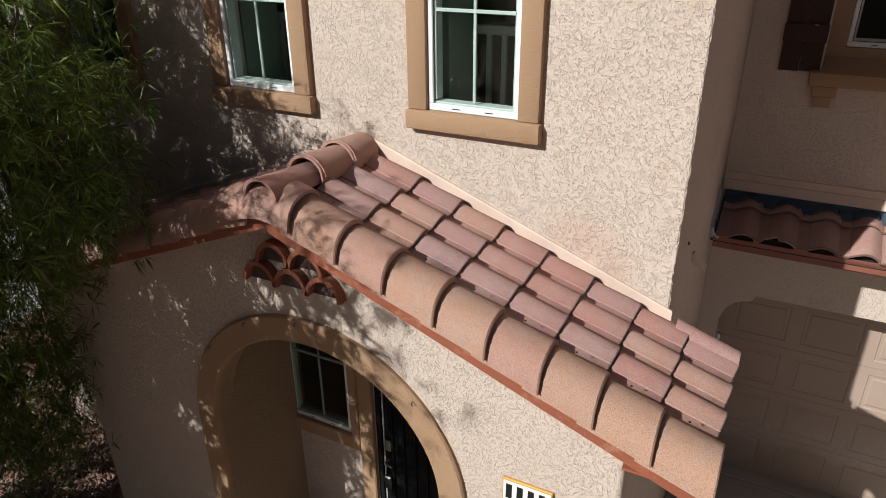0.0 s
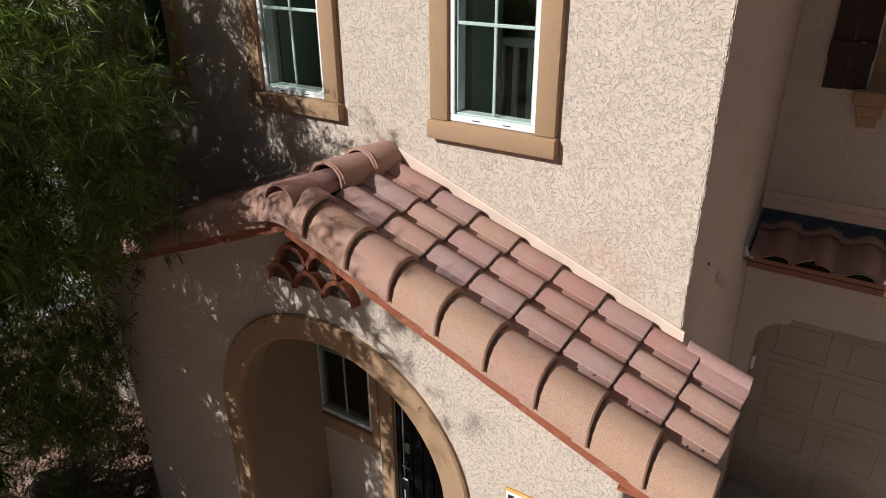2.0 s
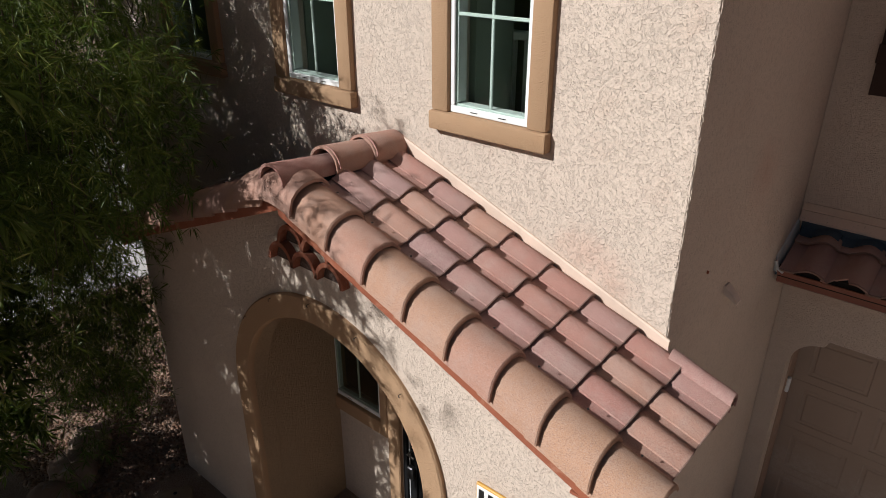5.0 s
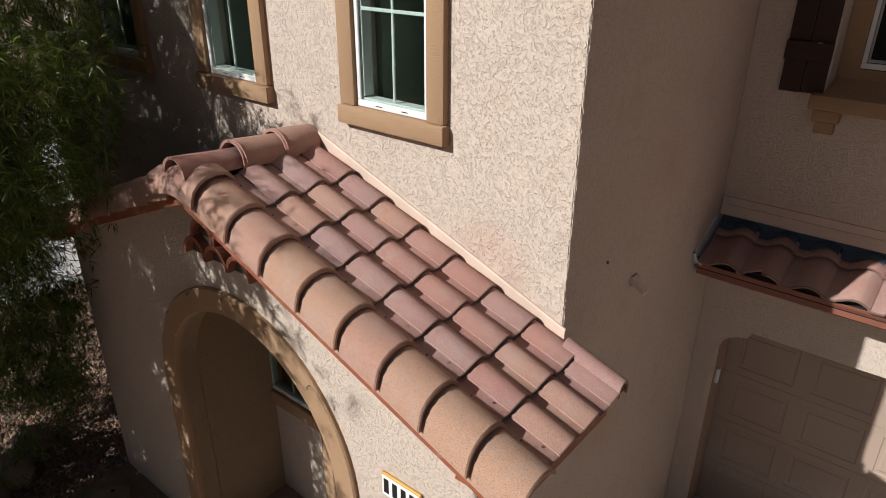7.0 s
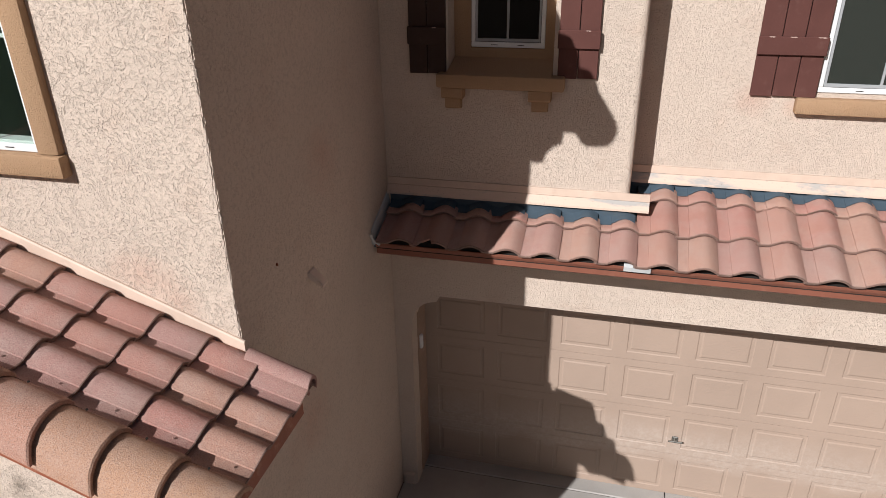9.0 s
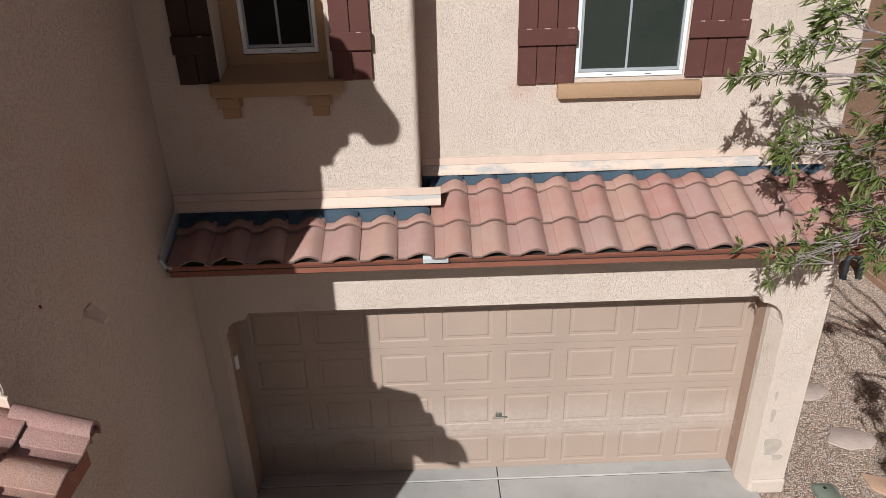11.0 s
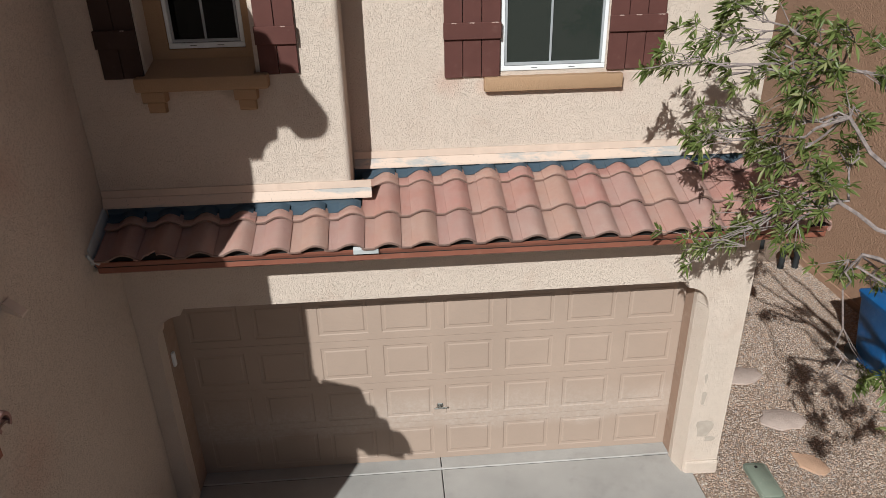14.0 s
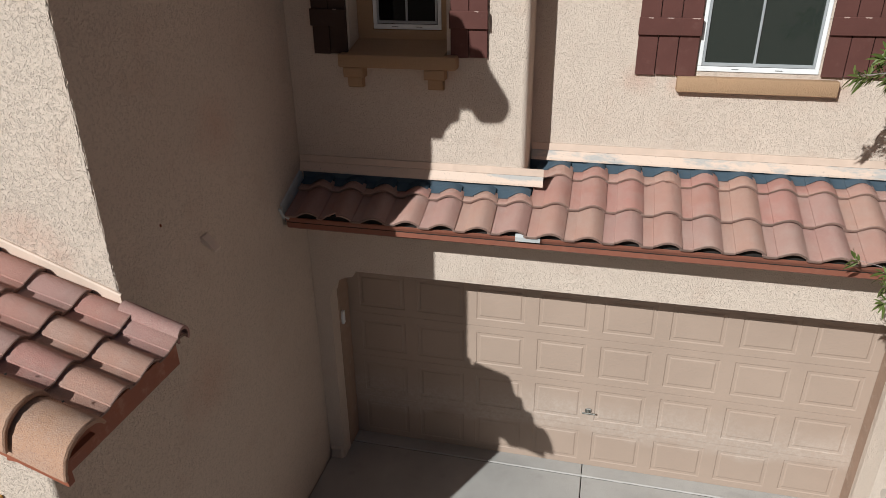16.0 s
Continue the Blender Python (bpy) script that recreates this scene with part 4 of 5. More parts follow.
        soft = deck_z(RIDGE) + 0.028 - SLOPE * math.hypot(x - RIDGE, 0.11)
        edge = 0.004 if i in (0, n) else 0.0
        rings.append([(x, y - 0.034 * min(1.0, max(0.0, (3.12 - y) / 0.15)) + edge, soft + 0.040 + h * 1.02 - edge) for y, h in prof + inner])
    sweep(bm, rings, None)
    part("apex_tile", bm, TILE, roof, "weathered mauve apex tile", smooth=35)
    # ridge barrels, each lapping over the one before it
    for k, (y0, y1) in enumerate(((2.935, 3.42), (3.32, 3.75), (3.635, 3.945))):
        bm = bmesh.new()
        rings = []
        for j, y in enumerate((y0, y0 + 0.008, (y0 + y1) / 2, y1)):
            r = (0.130 if k else 0.116) - 0.014 * (y - y0) / 0.42 - (0.003 if j == 0 else 0)
            lift = 3.948 + 0.030 * (1 - (y - y0) / 0.42)
            wob = 0.004 * math.sin(9 * k + 4 * j)
            low_a = -18 if k else -4
            nick = [0.007 * noise.noise(Vector((i * 0.9, k * 7.1, 2.0))) if j < 2 else 0.0 for i in range(15)]
            top = [(RIDGE + wob + r * math.cos(a), y + nick[i % 15], lift + (r * 0.92) * math.sin(a)) for i, a in enumerate([radians(low_a + (180 - 2 * low_a) * i / 14) for i in range(15)])]
            low = [(RIDGE + wob + (r - 0.017) * math.cos(a), y + 0.004 * (j < 2), lift + (r - 0.017) * 0.92 * math.sin(a)) for a in [radians(low_a + (180 - 2 * low_a) * i / 14) for i in reversed(range(15))]]
            rings.append(top + low)
        sweep(bm, rings, None)
        part("ridge_tile", bm, TILE, roof, smooth=35)
    mortar = Mat("pink_mortar", rough=0.95)
    mortar.colour(mortar.mix(mortar.span(mortar.noise(60.0, 4.0), 0.3, 0.7), (0.36, 0.17, 0.15), (0.45, 0.27, 0.23)))
    mortar.bump(mortar.noise(70.0, 4.0, 0.7), 0.01)
    bm = bmesh.new()
    bmesh.ops.create_uvsphere(bm, u_segments=12, v_segments=8, radius=1.0, matrix=Matrix.Translation((RIDGE + 0.01, 3.035, 3.975)) @ Matrix.Diagonal((0.10, 0.04, 0.075, 1)))
    for v in bm.verts:
        v.co += 0.008 * Vector(noise.noise_vector(v.co * 30))
    part("mortar", bm, mortar.m, roof, "lump of pink mortar in the open ridge end", smooth=40)
    bm = bmesh.new()
    for k in range(2):
        y = (3.345, 3.655)[k]
        tube(bm, [(RIDGE + 0.133 * math.cos(a), y - 0.004, 3.972 + 0.122 * math.sin(a)) for a in [radians(5 + 80 * i / 9) for i in range(10)]], [0.005 + 0.004 * random.Random(i + k).random() for i in range(10)], 5)
    part("mortar_bead", bm, mortar.m, roof)
    # fascia under the rake, eave board, bird stop
    for side in (1, -1):
        bm = bmesh.new()
        xa, xb = (RIDGE, -0.03) if side > 0 else (RIDGE, 2 * RIDGE + 0.03)
        sweep(bm, [[(x, y, deck_z(x) + d) for y, d in ((2.962, -0.02), (2.962, -0.165 if side > 0 else -0.135), (3.0, -0.165 if side > 0 else -0.135), (3.0, -0.02))] for x in (xa, xb)], None)
        part("fascia", bm, RUST, roof, "rust-painted fascia board")
        xe = -0.075 if side > 0 else 2 * RIDGE + 0.075
        bm = boxed(min(xe, xe - 0.04 * side), max(xe, xe - 0.04 * side), 3.002, 3.93, 2.86, 2.998, 0.003)
        part("eave_board", bm, RUST, roof, "rust-painted eave board")
        bm = bmesh.new()
        x0, x1 = (SIDE + 0.01, -0.117) if side > 0 else (2 * RIDGE + 0.117, -4.76)
        box(bm, min(x0, x1), max(x0, x1), 3.002, 3.93, 2.90, 2.915)
        part("soffit", bm, RUST, roof)
    # soffit strip under the front overhang
    for side in (1, -1):
        bm = bmesh.new()
        xa, xb = (RIDGE, -0.05) if side > 0 else (RIDGE, 2 * RIDGE + 0.05)
        sweep(bm, [[(x, y, deck_z(x) - d) for y, d in ((3.002, 0.075), (PORCH + 0.01, 0.075), (PORCH + 0.01, 0.062), (3.002, 0.062))] for x in (xa, xb)], None)
        part("soffit", bm, RUST, roof)
    # last trim tile beyond the house corner, beside the wall
    bm = bmesh.new()
    rings = []
    for x, lift in ((0.015, 0.034), (0.008, 0.036), (-0.15, 0.026), (-0.335, 0.02)):
        dz = deck_z(x) + lift
        pts = [(3.895 + 0.058 * math.cos(a), 0.058 + 0.058 * math.sin(a)) for a in [radians(205 - 250 * i / 12) for i in range(13)]]
        low = [(3.895 + 0.041 * math.cos(a), 0.058 + 0.041 * math.sin(a)) for a in [radians(205 - 250 * i / 12) for i in reversed(range(13))]]
        rings.append([(x, y, dz + h) for y, h in pts + low])
    sweep(bm, rings, None)
    part("edge_tile", bm, TILE, roof, "narrow barrel edge tile past the house corner", smooth=35)
    # painted flashing against the wall
    for side in (1, -1):
        xa, xb = (RIDGE + 0.08, -0.375) if side > 0 else (RIDGE - 0.08, -4.7)
        bm = bmesh.new()
        sweep(bm, [[(x, y, deck_z(x) + d) for y, d in ((3.932, 0.02), (3.932, 0.125), (3.938, 0.135), (3.9485, 0.135), (3.9485, 0.02))] for x in (xa, xb)], None)
        part("flashing", bm, PEACH, roof, "peach-painted wall flashing")
    part("flashing_tab", boxed(-0.40, -0.29, 3.90, 3.945, 3.18, 3.195, 0.003, m=None), METAL, roof, "bare metal flashing tab")
    return roof


build_porch_roof()


def build_gable_vent():
    """A stack of clay half pipes let into the gable as a vent."""
    vent = thing("gable_vent", (-2.43, PORCH, 3.31), "decorative gable vent of stacked red clay half-pipes", "vent")
    w = 0.235

    def half(cx, z):
        bm = bmesh.new()
        r, t = w / 2 + 0.012, 0.024
        a = [radians(8 + 164 * i / 12) for i in range(13)]
        ring = lambda y: [(cx + r * math.cos(k), y, z + r * 1.3 * math.sin(k)) for k in a] + [(cx + (r - t) * math.cos(k), y, z + (r - t) * 1.3 * math.sin(k)) for k in reversed(a)]
        sweep(bm, [ring(PORCH - 0.06), ring(PORCH - 0.054), ring(PORCH + 0.012)], None)
        part("clay_pipe", bm, VENT_CLAY, vent, smooth=40)
        # flat cap coloured dark in place of the pipe's shaded hollow
        bm = bmesh.new()
        ring = [bm.verts.new((cx + (r - t) * math.cos(k), PORCH - 0.006, z + (r - t) * 1.3 * math.sin(k))) for k in a]
        bm.faces.new(ring)
        part("dark_opening", bm, VENT_SHADE, vent)

    for i in range(3):
        half(-2.665 + w * i, 3.285)
    for i in range(2):
        half(-2.665 + w * (i + 0.5), 3.435)


build_gable_vent()


def build_number_plate():
    plate = thing("number_plate", (-0.90, PORCH, 2.3), "white house number plate with amber edge and dark bars", "sign")
    part("board", boxed(-1.06, -0.76, PORCH - 0.022, PORCH - 0.003, 2.255, 2.42, 0.004), YELLOW_EDGE, plate, "amber edge")
    face = part("face", boxed(-1.052, -0.768, PORCH - 0.026, PORCH - 0.0225, 2.262, 2.408, 0.001), WHITE_PLATE, plate, "white enamel face")
    for i in range(4):
        x = -1.035 + 0.066 * i
        part("bar", boxed(x, x + 0.036, PORCH - 0.0285, PORCH - 0.0262, 2.285, 2.388), BLACK, face, "plain black bar")


build_number_plate()


def build_front_door():
    door = thing("front_door", (-2.03, ENTRY, ENTRY_FLOOR), "black metal security door with chrome lock", "door", "structure")
    part("door_leaf", boxed(-2.455, -1.605, ENTRY + 0.03, ENTRY + 0.075, ENTRY_FLOOR + 0.01, 2.31, 0.004), DOOR_BLACK, door)
    bm = bmesh.new()
    for a, b in ((-2.50, -2.456), (-1.604, -1.56)):
        box(bm, a, b, ENTRY + 0.005, ENTRY + 0.09, ENTRY_FLOOR, 2.312, 0.003)
    box(bm, -2.50, -1.56, ENTRY + 0.005, ENTRY + 0.09, 2.313, 2.35, 0.003)
    part("door_frame", bm, DOOR_BLACK, door)
    for i in range(7):
        x = -2.36 + 0.105 * i
        part("grille_bar", boxed(x - 0.008, x + 0.008, ENTRY + 0.012, ENTRY + 0.028, ENTRY_FLOOR + 0.1, 2.22), DOOR_BLACK, door)
    part("weather_strip", boxed(-2.448, -2.436, ENTRY + 0.02, ENTRY + 0.029, ENTRY_FLOOR + 0.1, 2.28), SCREEN_GREY, door)
    part("lock_plate", boxed(-2.425, -2.375, ENTRY + 0.004, ENTRY + 0.028, 1.36, 1.47, 0.006), CHROME, door, "brass-toned lock plate")
    bm = bmesh.new()
    tube(bm, [(-2.40, ENTRY + 0.01, 1.27), (-2.40, ENTRY - 0.045, 1.27), (-2.33, ENTRY - 0.05, 1.262)], 0.011, 8)
    part("lever", bm, CHROME, door, "chrome lever handle")
    bm = boxed(-2.435, -2.365, ENTRY - 0.03, ENTRY + 0.02, 0.98, 1.11, 0.01)
    part("key_box", bm, BLACK, door, "black key box hung on the handle")
    for x0, x1, z0, z1 in ((-2.64, -2.505, ENTRY_FLOOR, 2.36), (-1.555, -1.42, ENTRY_FLOOR, 2.36), (-2.64, -1.42, 2.362, 2.49)):
        solid("door_surround", boxed(x0, x1, ENTRY - 0.04, ENTRY + 0.01, z0, z1, 0.01), OCHRE, "ochre stucco band beside the front door", "trim", "structure")
    vinyl_window(4, -3.03, 1.44, 2.39, ENTRY - 0.03, 0.59, "white vinyl window beside the front door", cross=2.095)
    bm = bmesh.new()
    for q in ((-3.45, -3.335, 1.295, 2.48), (-2.725, -2.645, 1.295, 2.48), (-3.335, -2.725, 2.40, 2.48), (-3.335, -2.725, 1.295, 1.433)):
        box(bm, q[0], q[1], ENTRY - 0.04, ENTRY + 0.02, q[2], q[3], 0.008)
    solid("window_surround", bm, OCHRE, "ochre stucco surround of the entry window", "trim", "structure")
    interior("room_entry", -3.6, -1.4, ENTRY + 0.145, 6.3, ENTRY_FLOOR, 2.9, ROOM_DARK)


build_front_door()


# ---------------------------------------------------------------- garage roof, gutter and door
G_SLOPE = 0.385
G_EAVE_Y, G_EAVE_Z = 5.955, 2.895


def g_deck(y):
    return G_EAVE_Z + G_SLOPE * (y - G_EAVE_Y)


def build_garage_roof():
    roof = thing("garage_roof", (2.5, 6.3, 3.0), "narrow tiled skirt roof over the garage in mixed terracotta", "roof")
    rnd = random.Random(11)
    left, right = SIDE + 0.03, 5.45
    bm = bmesh.new()
    sweep(bm, [[(x, y, g_deck(y) - t) for y, t in ((6.0, 0.0), (6.795, 0.0), (6.795, 0.05), (6.0, 0.05))] for x in (BAY_R + 0.002, right - 0.02)], None)
    sweep(bm, [[(x, y, g_deck(y) - t) for y, t in ((6.0, 0.0), (GARAGE - 0.003, 0.0), (GARAGE - 0.003, 0.05), (6.0, 0.05))] for x in (left - 0.02, BAY_R)], None)
    part("underlay", bm, FELT, roof, "slate-blue ribbed underlay")
    c, s = 1 / math.hypot(1, G_SLOPE), G_SLOPE / math.hypot(1, G_SLOPE)
    mesh = tile_mesh("roof_tile", 0.300, 0.42, TILE_G, rise=0.060, fall=0.90)
    cracked = tile_mesh("broken_roof_tile", 0.300, 0.42, TILE_G, broken=True, rise=0.060, fall=0.90)
    w = 0.289
    first = 1.955 - 8 * w
    down = Vector((0, -c, -s))
    for k, tail in enumerate((5.955, 6.262, 6.60)):
        for i in range(20):
            x = first + w * i
            if x + w > right + 0.1:
                continue
            over_bay = x + w * 0.5 < BAY_R + 0.02
            if k == 2 and over_bay:
                continue
            length = 0.42
            if k == 1 and over_bay:
                length = 0.135
            if k == 2:
                length = 0.18
            tl = Vector((0, tail + rnd.uniform(-0.005, 0.005), 0))
            tl.z = g_deck(tl.y) + 0.004 + 0.012 * (k > 0)
            head = tl - down * length
            m = axes(down, (1, 0, 0), (x, head.y, head.z)) @ pose(0, 0, 0, rnd.uniform(-0.7, 0.7), 0, rnd.uniform(-0.7, 0.7))
            lay("roof_tile", cracked if (k, i) in ((0, 1), (2, 10)) else mesh, m, roof, (length / 0.42, 1, 1))
    for x in (right - 0.09,):
        for k, tail in enumerate((5.955, 6.262, 6.60)):
            bm = bmesh.new()
            rings = []
            for y, lift in ((tail, 0.03), (tail + 0.2, 0.015), (tail + 0.40, 0.0)):
                y = min(y, 6.9)
                z = g_deck(y) + lift
                a = [radians(-30 + 200 * i / 10) for i in range(11)]
                rings.append([(x + 0.10 * math.cos(q), y, z + 0.09 * math.sin(q)) for q in a] + [(x + 0.085 * math.cos(q), y, z + 0.075 * math.sin(q)) for q in reversed(a)])
            sweep(bm, rings, None)
            part("rake_tile", bm, TILE_G, roof, smooth=35)
    part("eave_closure", boxed(left, right - 0.02, 5.995, 6.005, 2.86, 2.955), DARK, roof, "dark closure under the eave tiles")
    # slate-blue soft skirt draped over the tile heads
    def skirt(cols, top, low):
        bm = bmesh.new()
        prof = tile_profile(11, 0.060)
        for i in cols:
            x = first + w * i
            line = [(x + u * w, h) for u, h in prof if u <= 1.0]
            rows = []
            mid = (top + low) / 2
            for y, lift, flat in ((top, 0.036, 0.35), (mid, 0.047, 0.05), (low, 0.058, 0.0), (low, 0.053, 0.0), (mid, 0.042, 0.05), (top, 0.031, 0.35)):
                rows.append([bm.verts.new((px, y + 0.006 * math.sin(9 * px), g_deck(y) + lift + h * (1 - flat) + 0.066 * flat)) for px, h in line])
            for a, b in zip(rows, rows[1:]):
                for j in range(len(line) - 1):
                    bm.faces.new((a[j], a[j + 1], b[j + 1], b[j]))
        part("head_skirt", bm, FELT, roof, "slate-blue ribbed skirt over the tile heads", smooth=40)

    for x0, x1, wall, z in ((left, BAY_R, GARAGE, 3.19), (BAY_R + 0.004, right - 0.3, UPPER, 3.306)):
        part("upstand", boxed(x0, x1, wall - 0.016, wall - 0.006, g_deck(wall) - 0.01, z), FELT, roof)
    skirt(range(0, 7), GARAGE - 0.012, GARAGE - 0.105)
    skirt(range(7, 20), UPPER - 0.012, UPPER - 0.10)

    # painted apron flashings
    def apron(x0, x1, wall, z):
        bm = bmesh.new()
        ring = lambda x: [(x, wall - 0.002, z + 0.135), (x, wall - 0.010, z + 0.135), (x, wall - 0.013, z + 0.075), (x, wall - 0.002, z + 0.074)]
        sweep(bm, [ring(x0), ring(x1)], None)
        flange = part("flashing", bm, PEACH, roof, "peach-painted apron flashing with an open seam")
        bm = bmesh.new()
        ring = lambda x: [(x, wall - 0.002, z + 0.073), (x, wall - 0.016, z + 0.073), (x, wall - 0.042, z + 0.010), (x, wall - 0.044, z - 0.006), (x, wall - 0.038, z - 0.006), (x, wall - 0.002, z + 0.06)]
        n = max(2, int((x1 - x0) / 0.3))
        wave = lambda i: 0.0025 * math.sin(2.3 * i + x0)
        sweep(bm, [[(p[0], p[1] + wave(i), p[2]) if 0 < j < 5 else p for j, p in enumerate(ring(x0 + (x1 - x0) * i / n))] for i in range(n + 1)], None)
        part("flashing_lip", bm, WORN_FLASHING, flange, "flashing lip worn to grey metal")

    apron(SIDE + 0.01, BAY_R + 0.155, GARAGE, 3.195)
    apron(BAY_R + 0.012, 5.14, UPPER, 3.312)
    bm = bmesh.new()
    sweep(bm, [[(SIDE + x, y, g_deck(y) + d) for x, d in ((0.001, 0.0), (0.001, 0.13), (0.012, 0.12), (0.03, 0.0))] for y in (5.97, GARAGE - 0.02)], None)
    part("flashing", bm, METAL, roof, "bare metal step flashing at the corner")
    bm = bmesh.new()
    tube(bm, [(SIDE + 0.015, 5.92, 3.01), (SIDE + 0.03, 5.94, 2.95), (SIDE + 0.07, 5.965, 2.91)], 0.012, 6)
    part("flashing_tongue", bm, METAL, roof, "bent metal drip tongue")


build_garage_roof()


def build_gutter():
    gut = thing("gutter", (2.5, 5.85, 2.9), "long brown-painted metal rain gutter with a drip edge", "gutter")
    left, right = SIDE + 0.03, 5.45
    prof = [(y + 0.165, z - 0.09) for y, z in ((5.935, 3.00), (5.935, 2.895), (5.90, 2.885), (5.862, 2.885), (5.835, 2.905), (5.832, 2.955), (5.812, 2.985), (5.806, 3.005), (5.814, 3.008), (5.822, 2.992), (5.842, 2.962), (5.846, 2.915), (5.868, 2.897), (5.925, 2.90), (5.925, 3.00))]
    bm = bmesh.new()
    sweep(bm, [[(x, y, z) for y, z in prof] for x in (left, 1.68, 1.685, right)], None)
    part("trough", bm, GUTTER, gut)
    bm = bmesh.new()
    box(bm, left, right, 6.102, 6.122, 2.78, 2.90)
    part("fascia", bm, RUST, gut, "rust-painted fascia board behind the gutter")
    bm = bmesh.new()
    box(bm, left, right, 6.123, GARAGE - 0.002, 2.815, 2.83)
    part("soffit", bm, STUCCO, gut, "pale soffit under the eave")
    bm = bmesh.new()
    sweep(bm, [[(x, y, z) for y, z in ((5.962, 2.884), (5.955, 2.888), (5.950, 2.925), (5.975, 2.945), (6.09, 2.925), (6.09, 2.918), (5.976, 2.936), (5.958, 2.922))] for x in (1.595, 1.79)], None)
    part("splash_guard", bm, METAL, gut, "bare metal splash guard")


build_gutter()

DOOR_L, DOOR_R, PANEL_X, PANEL_STEP, PANEL_W = -0.235, 4.80, -0.111, 0.6155, 0.485
PANEL_Z, PANEL_H = (-0.018, 0.512, 1.042, 1.572), 0.375


def build_garage_door():
    """Four hinged sections, each stamped with eight raised panels."""
    door = thing("garage_door", (2.2, DOOR, DRIVE), "tan sectional garage door with stamped panels, chalky low down", "garage door", "structure")
    cuts = [DRIVE + 0.012, 0.435, 0.965, 1.495, 2.30]
    for r in range(4):
        z0, z1 = cuts[r] + 0.0015, cuts[r + 1] - 0.0015
        bm = bmesh.new()
        holes = [(PANEL_X + PANEL_STEP * i, PANEL_X + PANEL_STEP * i + PANEL_W, PANEL_Z[r], PANEL_Z[r] + PANEL_H) for i in range(8)]
        holed_wall(bm, [DOOR_L, DOOR_R], [z0, z1], holes, lambda u, v, d: (u, DOOR + d, v), 0.04)
        section = part("door_section", bm, DOOR_PAINT, door)
        # stamped panel: sloped groove, then a raised field
        pm = bmesh.new()
        rings = []
        for inset, depth in ((0.0, 0.0), (0.009, 0.006), (0.034, 0.006), (0.044, 0.001), (0.048, 0.0)):
            rings.append([(x, DOOR + depth, z) for x, z in ((inset, inset), (PANEL_W - inset, inset), (PANEL_W - inset, PANEL_H - inset), (inset, PANEL_H - inset))])
        sweep(pm, rings, None, caps=False)
        pm.verts.ensure_lookup_table()
        pm.faces.new([pm.verts[i] for i in range(16, 20)])
        me = finish("panel", pm, DOOR_PAINT)
        for h in holes:
            ob = new("panel", me)
            hang(ob, section)
            ob.location = (h[0], 0, h[2])
    handle = bmesh.new()
    box(handle, 2.262, 2.322, DOOR - 0.012, DOOR, 0.60, 0.66, 0.008)
    box(handle, 2.23, 2.365, DOOR - 0.045, DOOR - 0.03, 0.61, 0.628, 0.004)
    tube(handle, [(2.292, DOOR, 0.63), (2.292, DOOR - 0.04, 0.62)], 0.012, 8)
    part("handle", handle, CHROME, door, "small chrome T-handle")
    part("bottom_seal", boxed(DOOR_L, DOOR_R, DOOR + 0.004, DOOR + 0.035, DRIVE + 0.0105, DRIVE + 0.014), HOSE, door, "black rubber seal")
    solid("garage_reveal", boxed(4.757, 4.90, GARAGE + 0.1715, GARAGE + 0.25, DRIVE + 0.01, 2.22, 0.004), STUCCO_FINE, "beige stucco return beside the garage door", "trim", "structure")
    for x0, x1, y0 in ((-0.34, -0.225, GARAGE + 0.172), (4.762, 4.90, GARAGE + 0.252)):
        solid("garage_jamb", boxed(x0, x1, y0, DOOR - 0.006, DRIVE + 0.02, 2.30, 0.006), JAMB_PAINT, "tan-painted wooden door jamb with weathered grain", "trim", "structure")
    bm = boxed(-0.224, 4.758, GARAGE + 0.172, DOOR - 0.006, 2.185, 2.30, 0.004)
    solid("garage_head", bm, JAMB_PAINT, "tan-painted wooden head over the garage door", "trim", "structure")
    solid("garage_interior", boxed(-0.34, 4.9, DOOR + 0.045, DOOR + 0.09, DRIVE, 2.6), DARK, "dark back of the garage door", "wall", "structure")
    box_ = thing("door_sensor", (-0.21, GARAGE + 0.2, 1.55), "small white latch box on the garage jamb", "sensor")
    part("case", boxed(-0.224, -0.195, GARAGE + 0.19, GARAGE + 0.235, 1.48, 1.63, 0.006), VINYL, box_)


build_garage_door()


def build_wall_fitting():
    fit_ = thing("wall_vent", (SIDE, 4.82, 3.18), "small beige wall vent hood on the shaded side wall", "vent")
    bm = bmesh.new()
    y0, y1 = 4.80, 4.875
    sec = [(0.0, 3.25), (0.012, 3.25), (0.098, 3.16), (0.096, 3.145), (0.086, 3.15), (0.0, 3.20)]
    sweep(bm, [[(SIDE + x, y0, z) for x, z in sec], [(SIDE + x, y1, z) for x, z in sec]], None)
    part("hood", bm, HOOD_PAINT, fit_, "beige-painted hood")
    solid("wall_hook", boxed(SIDE, SIDE + 0.012, 4.413, 4.421, 3.49, 3.51, 0.002), RUST, "small rusty hook in the plaster", "hook")


build_wall_fitting()


# ---------------------------------------------------------------- right-hand yard
def build_neighbour():
    house = thing("neighbour_house", (7.6, 9.0, -0.1), "neighbouring house wall in plain brown stucco", "house", "structure")
    part("wall", boxed(8.62, 8.87, 4.5, 24.0, -0.3, 6.5), BROWN_WALL, house)
    part("plinth", boxed(8.59, 8.619, 4.5, 24.0, -0.3, 0.0, 0.008), BROWN_WALL, house)
    part("end_wall", boxed(5.17, 8.59, 16.0, 16.2, -0.3, 2.0), BROWN_WALL, house)


build_neighbour()


